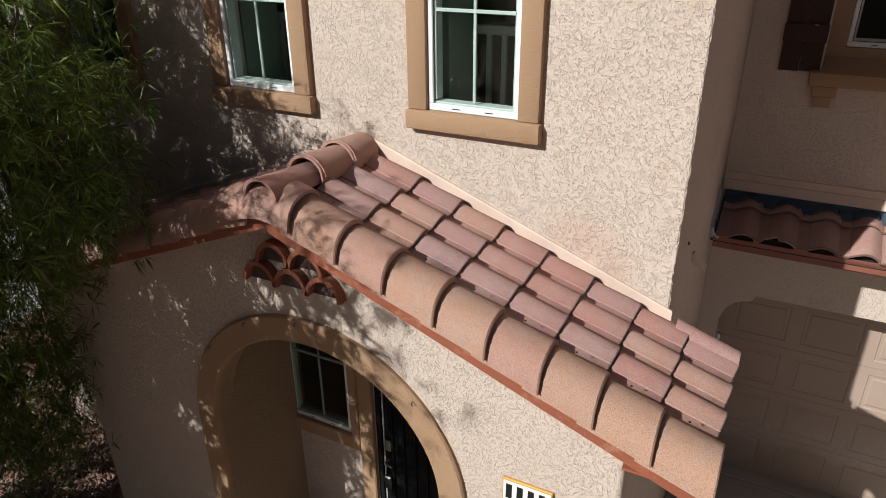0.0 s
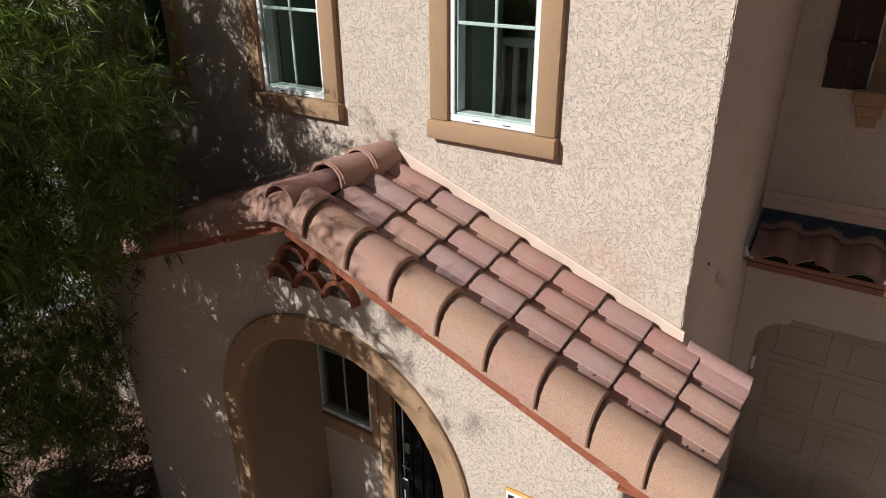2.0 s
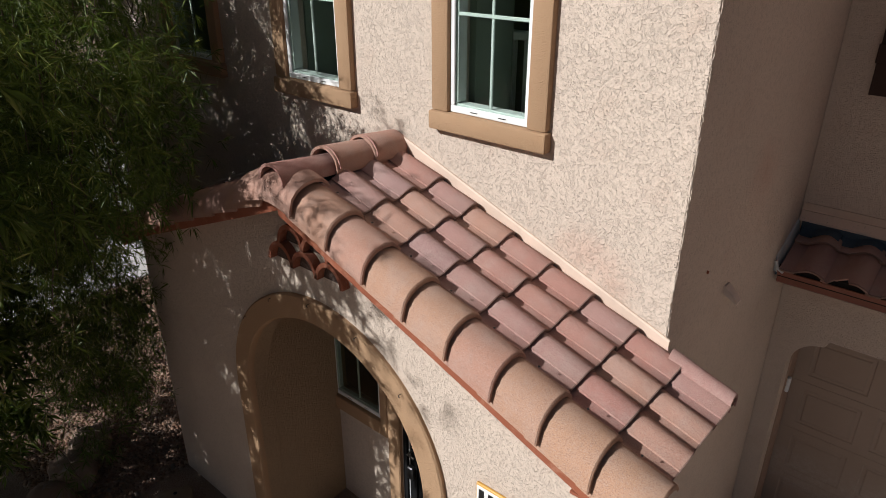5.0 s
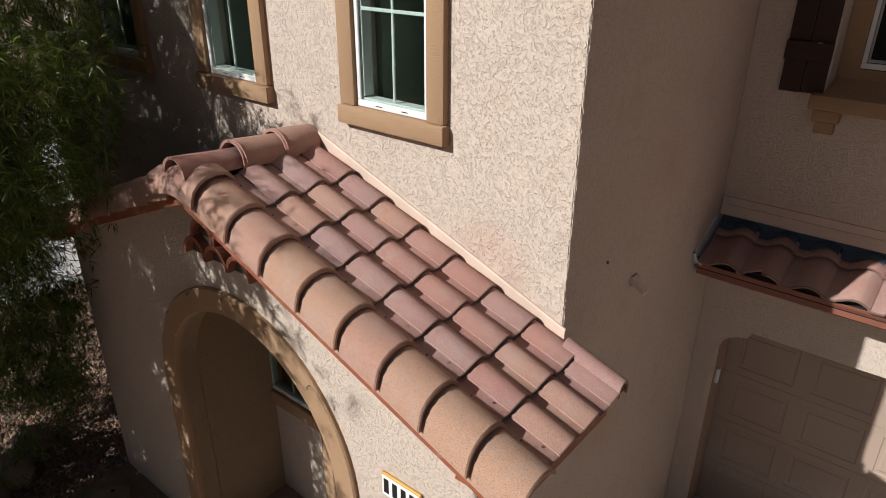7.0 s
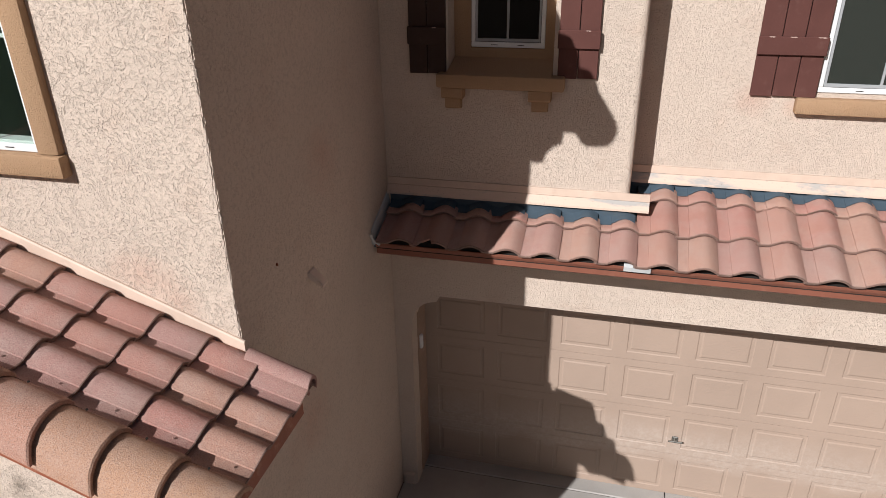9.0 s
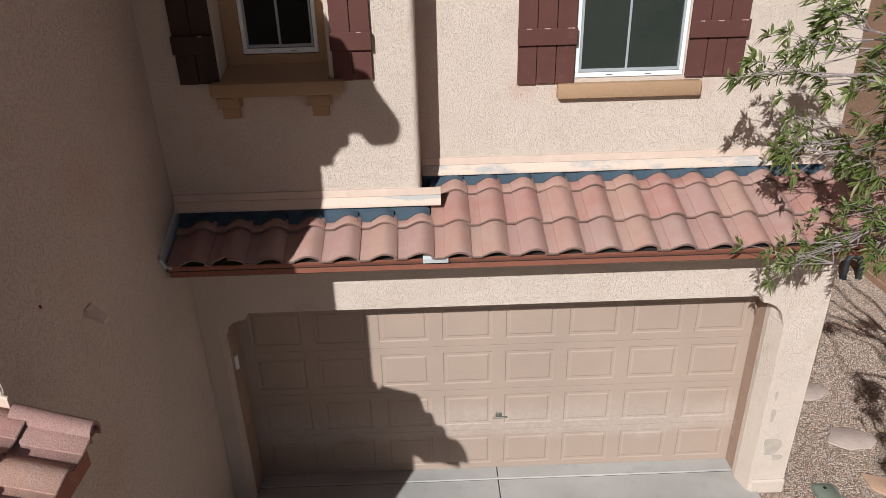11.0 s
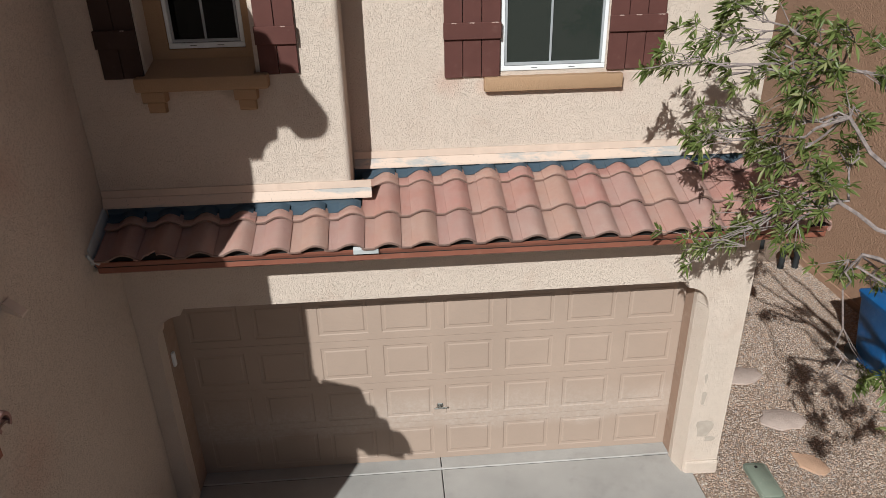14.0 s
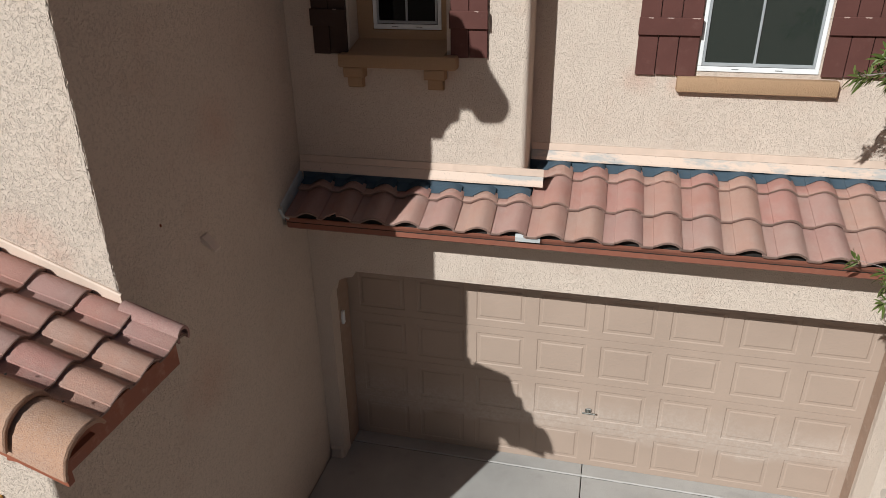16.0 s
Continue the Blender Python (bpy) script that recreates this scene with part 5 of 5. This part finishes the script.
def build_bin():
    """A wheeled recycling bin by the wall: tapered body, hinged lid, axle and wheels."""
    cart = thing("recycling_bin", (8.04, 7.95, R_GROUND), "blue plastic wheeled recycling bin with a closed lid", "bin")
    cx, cy, z0 = 8.04, 7.95, R_GROUND

    def ring(h, wx, wy, r):
        pts = []
        for qx, qy, a0 in ((1, 1, 0), (-1, 1, 90), (-1, -1, 180), (1, -1, 270)):
            for i in range(4):
                a = radians(a0 + 30 * i)
                pts.append((cx + qx * (wx - r) + r * math.cos(a), cy + qy * (wy - r) + r * math.sin(a), z0 + h))
        return pts

    bm = bmesh.new()
    sweep(bm, [ring(0.05, 0.22, 0.24, 0.04), ring(0.5, 0.26, 0.29, 0.04), ring(0.9, 0.29, 0.33, 0.04), ring(0.93, 0.31, 0.35, 0.05), ring(0.98, 0.31, 0.35, 0.05)], None)
    part("body", bm, BIN_BLUE, cart, smooth=35)
    bm = bmesh.new()
    sweep(bm, [ring(0.983, 0.325, 0.365, 0.05), ring(1.01, 0.325, 0.365, 0.05), ring(1.05, 0.27, 0.30, 0.06)], None)
    lid = part("lid", bm, BIN_BLUE, cart, smooth=35)
    for x in (-0.12, 0.12):
        part("rib", boxed(cx + x - 0.012, cx + x + 0.012, cy - 0.25, cy + 0.25, z0 + 1.051, z0 + 1.066, 0.004), BIN_BLUE, lid)
    bm = bmesh.new()
    tube(bm, [(cx - 0.2, cy + 0.37, z0 + 0.98), (cx + 0.2, cy + 0.37, z0 + 0.98)], 0.016, 8)
    part("handle", bm, BIN_BLUE, cart)
    for x in (-0.25, 0.25):
        bm = bmesh.new()
        bmesh.ops.create_cone(bm, cap_ends=True, segments=20, radius1=0.11, radius2=0.11, depth=0.05, matrix=Matrix.Translation((cx + x, cy + 0.27, z0 + 0.11)) @ Matrix.Rotation(math.pi / 2, 4, "Y"))
        part("wheel", bm, HOSE, cart, "black rubber wheel")


build_bin()


def flat_stone(name, cx, cy, rx, ry, turn, z, mat, label, category, seed, thick=0.022):
    rnd = random.Random(seed)
    n = 14
    ca, sa = math.cos(radians(turn)), math.sin(radians(turn))
    rim = []
    for i in range(n):
        a = 2 * math.pi * i / n
        k = 1 + rnd.uniform(-0.16, 0.16)
        x, y = rx * k * math.cos(a), ry * k * math.sin(a)
        rim.append((cx + x * ca - y * sa, cy + x * sa + y * ca))
    bm = bmesh.new()
    inset = lambda p, k, h: (cx + (p[0] - cx) * k, cy + (p[1] - cy) * k, z + h)
    sweep(bm, [[inset(p, 1.0, -0.03) for p in rim], [inset(p, 1.0, thick * 0.7) for p in rim], [inset(p, 0.94, thick) for p in rim]], None)
    return solid(name, bm, mat, label, category, smooth=40)


def valve_box(cx, cy, rx, ry, turn, z, mat, label):
    lid = thing("valve_box", (cx, cy, z), label, "utility box")
    ca, sa = math.cos(radians(turn)), math.sin(radians(turn))

    def ring(k, h):
        out = []
        for qx, qy, a0 in ((1, 1, 0), (-1, 1, 90), (-1, -1, 180), (1, -1, 270)):
            for i in range(4):
                a = radians(a0 + 30 * i)
                r = 0.05
                x, y = (qx * (rx - r) + r * math.cos(a)) * k, (qy * (ry - r) + r * math.sin(a)) * k
                out.append((cx + x * ca - y * sa, cy + x * sa + y * ca, z + h))
        return out

    bm = bmesh.new()
    sweep(bm, [ring(1.05, -0.05), ring(1.05, 0.016), ring(1.0, 0.018), ring(1.0, 0.010)], None)
    part("rim", bm, mat, lid, smooth=40)
    bm = bmesh.new()
    sweep(bm, [ring(0.97, 0.0), ring(0.97, 0.022), ring(0.95, 0.026)], None)
    cover = part("cover", bm, mat, lid, smooth=40)
    hole = bmesh.new()
    bmesh.ops.create_cone(hole, cap_ends=True, segments=10, radius1=0.018, radius2=0.018, depth=0.004, matrix=Matrix.Translation((cx - ca * 0 - sa * ry * 0.75, cy + ca * ry * 0.75, z + 0.028)))
    part("lift_hole", hole, DARK, cover)


valve_box(5.60, 6.22, 0.118, 0.24, -2, R_GROUND + 0.012, LID_GREEN, "grey-green plastic valve box lid in the gravel")
flat_stone("stepping_stone", 6.23, 6.42, 0.20, 0.12, -55, R_GROUND + 0.005, FLAGSTONE, "orange sandstone stepping stone in the gravel", "stone", 3)
flat_stone("stepping_stone", 6.29, 7.12, 0.26, 0.17, -10, R_GROUND + 0.005, PINK_STONE, "pinkish sandstone stepping stone in the gravel", "stone", 5)
flat_stone("stepping_stone", 6.22, 7.98, 0.26, 0.17, 10, R_GROUND + 0.005, PINK_STONE, "pinkish sandstone stepping stone in the gravel", "stone", 8)


def build_pipes():
    """Black foam-wrapped pipes that stand out of the gravel by the wall."""
    hose = thing("wrapped_pipes", (8.1, 11.0, -0.1), "black foam-wrapped water pipes rising by the wall", "pipe")
    for pts in ([(8.25, 11.5, -0.15), (8.25, 11.5, 0.25), (8.30, 11.5, 0.40), (8.45, 11.5, 0.46), (8.61, 11.5, 0.46)], [(8.2, 10.75, -0.15), (8.2, 10.75, 0.22), (8.26, 10.75, 0.30), (8.39, 10.75, 0.26), (8.45, 10.75, 0.10), (8.45, 10.75, -0.15)]):
        bm = bmesh.new()
        dense = []
        for a, b in zip(pts, pts[1:]):
            for i in range(6):
                dense.append(Vector(a).lerp(Vector(b), i / 6))
        dense.append(Vector(pts[-1]))
        tube(bm, dense, [0.045 + 0.006 * (i % 2) for i in range(len(dense))], 8)
        part("pipe", bm, HOSE, hose, smooth=60)


build_pipes()

# ---------------------------------------------------------------- left-hand yard
valve_box(-4.28, 2.78, 0.16, 0.26, 60, YARD + 0.012, LID_TAN, "tan plastic valve box lid in the gravel")


def boulder(cx, cy, r, seed, label):
    bm = bmesh.new()
    bmesh.ops.create_icosphere(bm, subdivisions=3, radius=1.0)
    for v in bm.verts:
        k = 1 + 0.28 * noise.noise(v.co * 1.3 + Vector((seed, 0, 0))) + 0.10 * noise.noise(v.co * 3.1 + Vector((0, seed, 0)))
        v.co = Vector((v.co.x * r * 1.25, v.co.y * r, v.co.z * r * 0.75)) * k + Vector((cx, cy, YARD + r * 0.35))
    solid("boulder", bm, ROCK, label, "rock", smooth=50)


boulder(-5.75, 2.65, 0.20, 2.0, "pale brown landscape boulder under the tree")
boulder(-5.45, 2.35, 0.22, 5.0, "dark brown landscape boulder under the tree")
boulder(-5.15, 2.0, 0.24, 9.0, "reddish landscape boulder under the tree")


def pebbles(name, x0, x1, y0, y1, count, z, seed, label, size=(0.005, 0.012), mat=PEBBLE):
    """Loose stones, each a small uneven octahedron-like lump, joined into one layer."""
    rng = np.random.default_rng(seed)
    base = np.array([(1, 0, 0), (-1, 0, 0), (0, 1, 0), (0, -1, 0), (0, 0, 1), (0.7, 0.7, 0.45), (-0.7, 0.7, 0.45), (-0.7, -0.7, 0.45), (0.7, -0.7, 0.45)], float)
    tri = np.array([(4, 5, 6), (4, 6, 7), (4, 7, 8), (4, 8, 5), (0, 2, 5), (2, 1, 6), (1, 3, 7), (3, 0, 8), (5, 2, 6), (6, 1, 7), (7, 3, 8), (8, 0, 5)])
    n = count
    sizes = rng.uniform(size[0], size[1], (n, 1, 1)) * rng.uniform(0.7, 1.4, (n, 1, 3))
    pts = base[None] * sizes * rng.uniform(0.8, 1.2, (n, 9, 1))
    a = rng.uniform(0, 2 * np.pi, n)
    ca, sa = np.cos(a)[:, None], np.sin(a)[:, None]
    px = pts[..., 0] * ca - pts[..., 1] * sa
    py = pts[..., 0] * sa + pts[..., 1] * ca
    tilt = rng.normal(0, 0.35, (n, 1))
    pz = pts[..., 2] * 0.75 + px * tilt
    gx, gy = rng.uniform(x0, x1, n), rng.uniform(y0, y1, n)
    gz = np.array([ground_height(x, y) for x, y in zip(gx, gy)]) if z is None else np.full(n, z)
    verts = np.stack([px + gx[:, None], py + gy[:, None], pz + gz[:, None] + 0.003], -1).reshape(-1, 3)
    faces = (tri[None] + 9 * np.arange(n)[:, None, None]).reshape(-1, 3)
    ob = new(name, arrays_mesh(name, verts, faces, mat))
    return tagged(ob, label, "gravel", kind="stuff")


pebbles("gravel", 4.94, 8.59, 5.2, 11.0, 78000, None, 1, "mixed pinkish-brown gravel beside the driveway", (0.005, 0.0115))
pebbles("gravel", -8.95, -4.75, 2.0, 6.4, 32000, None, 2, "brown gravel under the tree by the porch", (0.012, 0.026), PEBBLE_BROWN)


# ---------------------------------------------------------------- trees
def frames_from(dirs, rng):
    d = dirs / np.linalg.norm(dirs, axis=-1, keepdims=True)
    ref = rng.normal(size=d.shape)
    side = np.cross(d, ref)
    side /= np.linalg.norm(side, axis=-1, keepdims=True)
    return d, side, np.cross(d, side)


def blades(name, roots, dirs, lengths, widths, rng, material, droop=0.15, fold=0.25):
    """Leaf blades as four-sided lancets folded along the midrib and bent downwards."""
    d, side, up = frames_from(dirs, rng)
    L, W = lengths[:, None], widths[:, None]
    down = np.array([0, 0, -1.0])
    p0 = roots
    mid = roots + d * L * 0.45 + down * L * droop * 0.25
    tip = roots + d * L + down * L * droop
    a = mid + side * W * 0.5 + up * W * fold
    b = mid - side * W * 0.5 + up * W * fold
    q1 = roots + d * L * 0.78 + side * W * 0.3 + down * L * droop * 0.62 + up * W * fold * 0.6
    q2 = roots + d * L * 0.78 - side * W * 0.3 + down * L * droop * 0.62 + up * W * fold * 0.6
    m2 = roots + d * L * 0.78 + down * L * droop * 0.62
    verts = np.stack([p0, a, mid, b, q1, m2, q2, tip], 1).reshape(-1, 3)
    tri = np.array([(0, 1, 2), (0, 2, 3), (1, 4, 5), (1, 5, 2), (2, 5, 6), (2, 6, 3), (4, 7, 5), (5, 7, 6)])
    faces = (tri[None] + 8 * np.arange(len(roots))[:, None, None]).reshape(-1, 3)
    return arrays_mesh(name, verts, faces, material)


def needles(name, roots, dirs, lengths, widths, rng, material, droop=0.2):
    """Slim leaves of four triangles, folded along the midrib."""
    d, side, up = frames_from(dirs, rng)
    L, W = lengths[:, None], widths[:, None]
    down = np.array([0, 0, -1.0])
    mid = roots + d * L * 0.45 + down * L * droop * 0.25
    tip = roots + d * L + down * L * droop
    verts = np.stack([roots, mid + side * W * 0.5 + up * W * 0.25, mid, mid - side * W * 0.5 + up * W * 0.25, tip], 1).reshape(-1, 3)
    tri = np.array([(0, 1, 2), (0, 2, 3), (1, 4, 2), (2, 4, 3)])
    faces = (tri[None] + 5 * np.arange(len(roots))[:, None, None]).reshape(-1, 3)
    return arrays_mesh(name, verts, faces, material)


def limb(bm, a, b, r0, r1, rnd, sag=0.0, wander=0.06, n=7, sides=6):
    """A tapered, slightly crooked branch; returns its points."""
    a, b = Vector(a), Vector(b)
    pts = []
    off = Vector((0, 0, 0))
    for i in range(n):
        t = i / (n - 1)
        p = a.lerp(b, t)
        if 0 < i < n - 1:
            off = off * 0.6 + Vector((rnd.gauss(0, 1), rnd.gauss(0, 1), rnd.gauss(0, 1))) * wander * (b - a).length * 0.3
            p = p + off
        p.z += sag * 4 * t * (1 - t)
        pts.append(p)
    tube(bm, pts, [r0 + (r1 - r0) * i / (n - 1) for i in range(n)], sides)
    return pts


# crown lobes; several lie out of view, added to shade porch and yard
LOBES = [((-4.70, 2.40, 4.55), (1.35, 1.02, 2.2)), ((-4.75, 1.2, 4.3), (1.55, 1.2, 2.0)), ((-5.1, 2.5, 2.5), (0.75, 0.8, 1.2)), ((-6.7, 1.0, 4.5), (1.9, 1.7, 2.2)), ((-5.5, 2.4, 1.75), (0.85, 0.75, 1.1)), ((-5.5, 0.5, 3.0), (1.1, 1.0, 1.5)), ((-7.0, -0.4, 2.9), (1.5, 1.4, 1.7)), ((-6.9, 2.9, 3.2), (1.2, 0.9, 1.6)), ((-5.15, 1.9, 5.5), (0.98, 1.0, 1.2)), ((-3.5, 0.4, 4.6), (0.8, 0.9, 0.9)), ((-3.72, 0.85, 5.38), (0.72, 0.55, 0.42))]


def build_left_tree():
    """A weeping, narrow-leaved tree by the porch: multi-stemmed trunk, limbs and hanging sprays."""
    rnd = random.Random(21)
    rng = np.random.default_rng(21)
    tree = thing("tree", (-5.75, 1.35, YARD), "dense drooping tree with narrow dark green leaves by the porch", "tree")
    bm = bmesh.new()
    base = Vector((-5.75, 1.35, YARD - 0.05))
    crotch = Vector((-5.5, 1.5, 1.8))
    limb(bm, base, crotch, 0.09, 0.065, rnd, n=8, sides=9)
    tips = []
    centre = Vector((-4.9, 1.7, 4.3))
    for k in range(16):
        a = 2 * math.pi * k / 16 + rnd.uniform(-0.2, 0.2)
        h = rnd.uniform(3.0, 5.6)
        r = 1.15 * math.sqrt(max(0.1, 1 - ((h - 4.3) / 2.0) ** 2))
        end = Vector((centre.x + r * math.cos(a), centre.y + r * 0.85 * math.sin(a), h))
        pts = limb(bm, crotch + Vector((rnd.uniform(-0.03, 0.03), 0, rnd.uniform(-0.3, 0.6))), end, 0.035, 0.008, rnd, sag=0.15, n=8)
        tips.append(pts)
    part("trunk", bm, BARK_DARK, tree, "slender dark brown trunk and limbs", smooth=50)
    roots, dirs, lens, wide = [], [], [], []

    def inside(p):
        """The crown: broad and high away from the wall, thin low down towards the porch."""
        low = p[2] < 3.3 and p[0] > -4.25 - 0.25 * (3.3 - p[2])
        s = 3.95 - p[1]
        sx, sz = p[0] + 0.49 * s, p[2] - 0.75 * s
        # crown cut back so its shadow stays off the sunlit front wall
        stray = sz > 3.85 and sx > -3.05 - 0.6 * (sz - 4.1)
        sill = 2.45 + 0.5 * (p[0] + 5.3)
        gap = 2.2 < p[1] < 3.7 and -0.06 < p[2] - sill < 0.34 and noise.noise(Vector(p) * 5.0) < 0.08
        skirt_out = p[2] < 1.15 and p[1] > 2.8
        # glades in the low boughs, through which the sun reaches the gravel
        q = (p[2] - YARD) / 0.75
        gx, gy = p[0] + 0.49 * q, p[1] + q
        glade = p[1] < 1.7 and -9.2 < gx < -4.8 and 2.4 < gy < 4.5 and noise.noise(Vector((gx * 1.1, gy * 2.6, 5.0))) > -0.12
        return not low and not stray and not gap and not skirt_out and not glade and any(sum(((p[i] - c[i]) / r[i]) ** 2 for i in range(3)) < 1.0 for c, r in LOBES)

    def thin(p):
        """How open the far side of the crown is: closed where it shades the porch ridge, open higher up."""
        s = 3.19 - p[1]
        sx, sz = p[0] + 0.49 * s, p[2] - 0.75 * s
        if sx < -2.75 and 2.9 < sz < 3.75:
            return -0.12
        fx, fz = p[0] + 0.49 * (FRONT - p[1]), p[2] - 0.75 * (FRONT - p[1])
        if -4.7 < fx < -3.2 and 3.75 < fz < 4.6:
            return 0.09
        return 0.0 if p[2] > 4.6 else 0.02

    clumps = []
    while len(clumps) < 3900:
        p = np.array([rng.uniform(-8.6, -3.2), rng.uniform(-1.8, 3.7), rng.uniform(0.85, 6.9)])
        lump = noise.noise(Vector(p) * 1.5)
        behind = p[1] < 0.95 - 0.25 * p[0]
        if inside(p) and lump > (-0.4 if not behind else thin(p)):
            clumps.append(p)
    for p in clumps:
        out = p - np.array([-4.75, 1.85, 4.5])
        out = out / np.linalg.norm(out) * 0.5 + np.array([0, 0, -0.55]) + rng.normal(0, 0.3, 3)
        out /= np.linalg.norm(out)
        # unseen clumps carry larger leaves, only to block more sun
        hidden = p[1] < 0.95 - 0.25 * p[0] and not (p[2] > 4.9 and p[0] > -4.5)
        m = rng.integers(36, 50) if hidden else rng.integers(85, 120)
        knots = max(3, m // 9)
        tip = p + out * rng.uniform(0, 0.42, knots)[:, None] + rng.normal(0, 0.085, (knots, 3))
        aim = out * 0.8 + rng.normal(0, 0.45, (knots, 3))
        pick = rng.integers(0, knots, m)
        roots.append(tip[pick] + rng.normal(0, 0.006, (m, 3)))
        dirs.append(aim[pick] * 0.55 + rng.normal(0, 0.6, (m, 3)))
        lens.append(rng.uniform(0.06, 0.13, m) * (1.6 if hidden else 1.0))
        wide.append(np.full(m, 2.2 if hidden else 1.0))
    roots, dirs, lens = np.concatenate(roots), np.concatenate(dirs), np.concatenate(lens)
    me = needles("crown", roots, dirs, lens, lens * np.concatenate(wide) * rng.uniform(0.065, 0.095, len(lens)), rng, LEAF_L, 0.2)
    ob = new("crown", me)
    hang(ob, tree)
    tagged(ob, "drooping sprays of narrow dark leaves")
    tw = bmesh.new()
    for p in clumps[::3]:
        q = Vector(p) + Vector((rnd.gauss(0, 0.08), rnd.gauss(0, 0.08), -0.4))
        limb(tw, Vector(p), q, 0.005, 0.002, rnd, n=4, sides=4)
    tagged(part("twig", tw, BARK_DARK, tree), kind="stuff")


def build_right_tree():
    """A sparse tree with tufted, lance-shaped leaves that reaches over the end of the garage roof."""
    rnd = random.Random(33)
    rng = np.random.default_rng(33)
    tree = thing("tree", (7.0, 4.3, R_GROUND), "open tree with tufts of lance-shaped leaves and grey branches", "tree")
    bm = bmesh.new()
    base, crotch = Vector((7.0, 4.3, R_GROUND - 0.05)), Vector((6.6, 4.6, 2.2))
    limb(bm, base, crotch, 0.07, 0.05, rnd, n=7, sides=9)
    ends = [(3.83, 5.75, 4.32), (3.99, 5.75, 4.47), (4.18, 5.75, 4.58), (4.42, 5.55, 4.39), (4.18, 5.6, 4.27), (4.06, 5.75, 3.75), (4.26, 5.75, 3.85), (4.52, 5.75, 3.77),
            (4.22, 5.65, 4.70), (4.15, 5.6, 3.01), (4.45, 5.6, 3.05), (4.59, 5.85, 3.10), (4.57, 5.51, 3.72), (4.6, 5.32, 3.98), (4.82, 5.53, 3.64), (4.54, 5.09, 4.41),
            (4.61, 5.08, 4.64), (4.48, 5.41, 4.59), (5.28, 5.64, 3.67), (4.81, 5.25, 3.4), (4.41, 5.29, 4.27), (5.42, 5.61, 2.71), (4.76, 5.15, 3.66), (4.6, 5.47, 3.46),
            (4.52, 5.15, 4.19), (4.97, 5.36, 4.08), (5.88, 5.66, 1.54), (4.68, 5.37, 3.2), (5.2, 5.4, 4.45), (5.0, 5.2, 4.3)]
    # added ends out of view, set up-sun so their tufts shade the gravel
    shade_ends = [(5.48, 4.91, 2.2), (5.33, 4.52, 2.2), (6.44, 5.67, 2.2), (6.05, 5.17, 2.2), (5.26, 4.01, 2.2), (4.98, 3.65, 2.2), (5.71, 4.16, 2.2), (5.53, 3.78, 2.2), (6.31, 6.28, 2.2), (5.72, 3.86, 2.2), (5.7, 4.6, 2.2)]
    hubs = []
    for at in ((4.95, 5.25, 3.45), (4.85, 5.2, 4.05), (5.35, 5.4, 2.95), (4.75, 5.25, 4.35), (5.2, 4.6, 2.7), (5.4, 5.3, 4.1)):
        bend = crotch.lerp(Vector(at), 0.5) + Vector((0, 0, 0.12))
        limb(bm, crotch + Vector((0, 0, rnd.uniform(-0.3, 0.2))), bend, 0.034, 0.024, rnd, n=6, wander=0.1)
        hubs.append(limb(bm, bend, at, 0.024, 0.012, rnd, n=7, wander=0.12)[-1])
    whorls = []
    for end in ends + shade_ends:
        hub = min(hubs, key=lambda h: (h - Vector(end)).length)
        pts = limb(bm, hub, end, 0.010, 0.004, rnd, n=9, sides=5, wander=0.16)
        whorls.append((np.array(pts[-1]), np.array(pts[-1] - pts[-3])))
        for k in range(9):
            p = pts[rnd.randint(4, 7)]
            q = Vector(end) + Vector((rnd.gauss(-0.01, 0.085), rnd.gauss(0.0, 0.09), rnd.gauss(0.01, 0.075)))
            limb(bm, p, q, 0.004, 0.002, rnd, n=4, sides=4)
            whorls.append((np.array(q), np.array(q - p)))
    part("trunk", bm, BARK, tree, "pale grey trunk and thin crooked branches", smooth=50)
    roots, dirs, lens = [], [], []
    for p, d in whorls:
        d = d / (np.linalg.norm(d) + 1e-6)
        d = d + np.array([0, 0, 0.35])
        d /= np.linalg.norm(d)
        n_, s_, u_ = frames_from(d[None], rng)
        for leaf in range(rnd.randint(11, 16)):
            a = 2.4 * leaf + rng.uniform(-0.3, 0.3)
            lean = rng.uniform(0.1, 1.0)
            roots.append(p - d * rng.uniform(0.0, 0.05))
            dirs.append(n_[0] * lean + (s_[0] * math.cos(a) + u_[0] * math.sin(a)))
            lens.append(rng.uniform(0.06, 0.115))
    roots, dirs, lens = np.array(roots), np.array(dirs), np.array(lens)
    me = blades("crown", roots, dirs, lens, lens * rng.uniform(0.17, 0.24, len(lens)), rng, LEAF_R, 0.25)
    ob = new("crown", me)
    hang(ob, tree)
    tagged(ob, "tufts of lance-shaped green leaves")


build_left_tree()
build_right_tree()
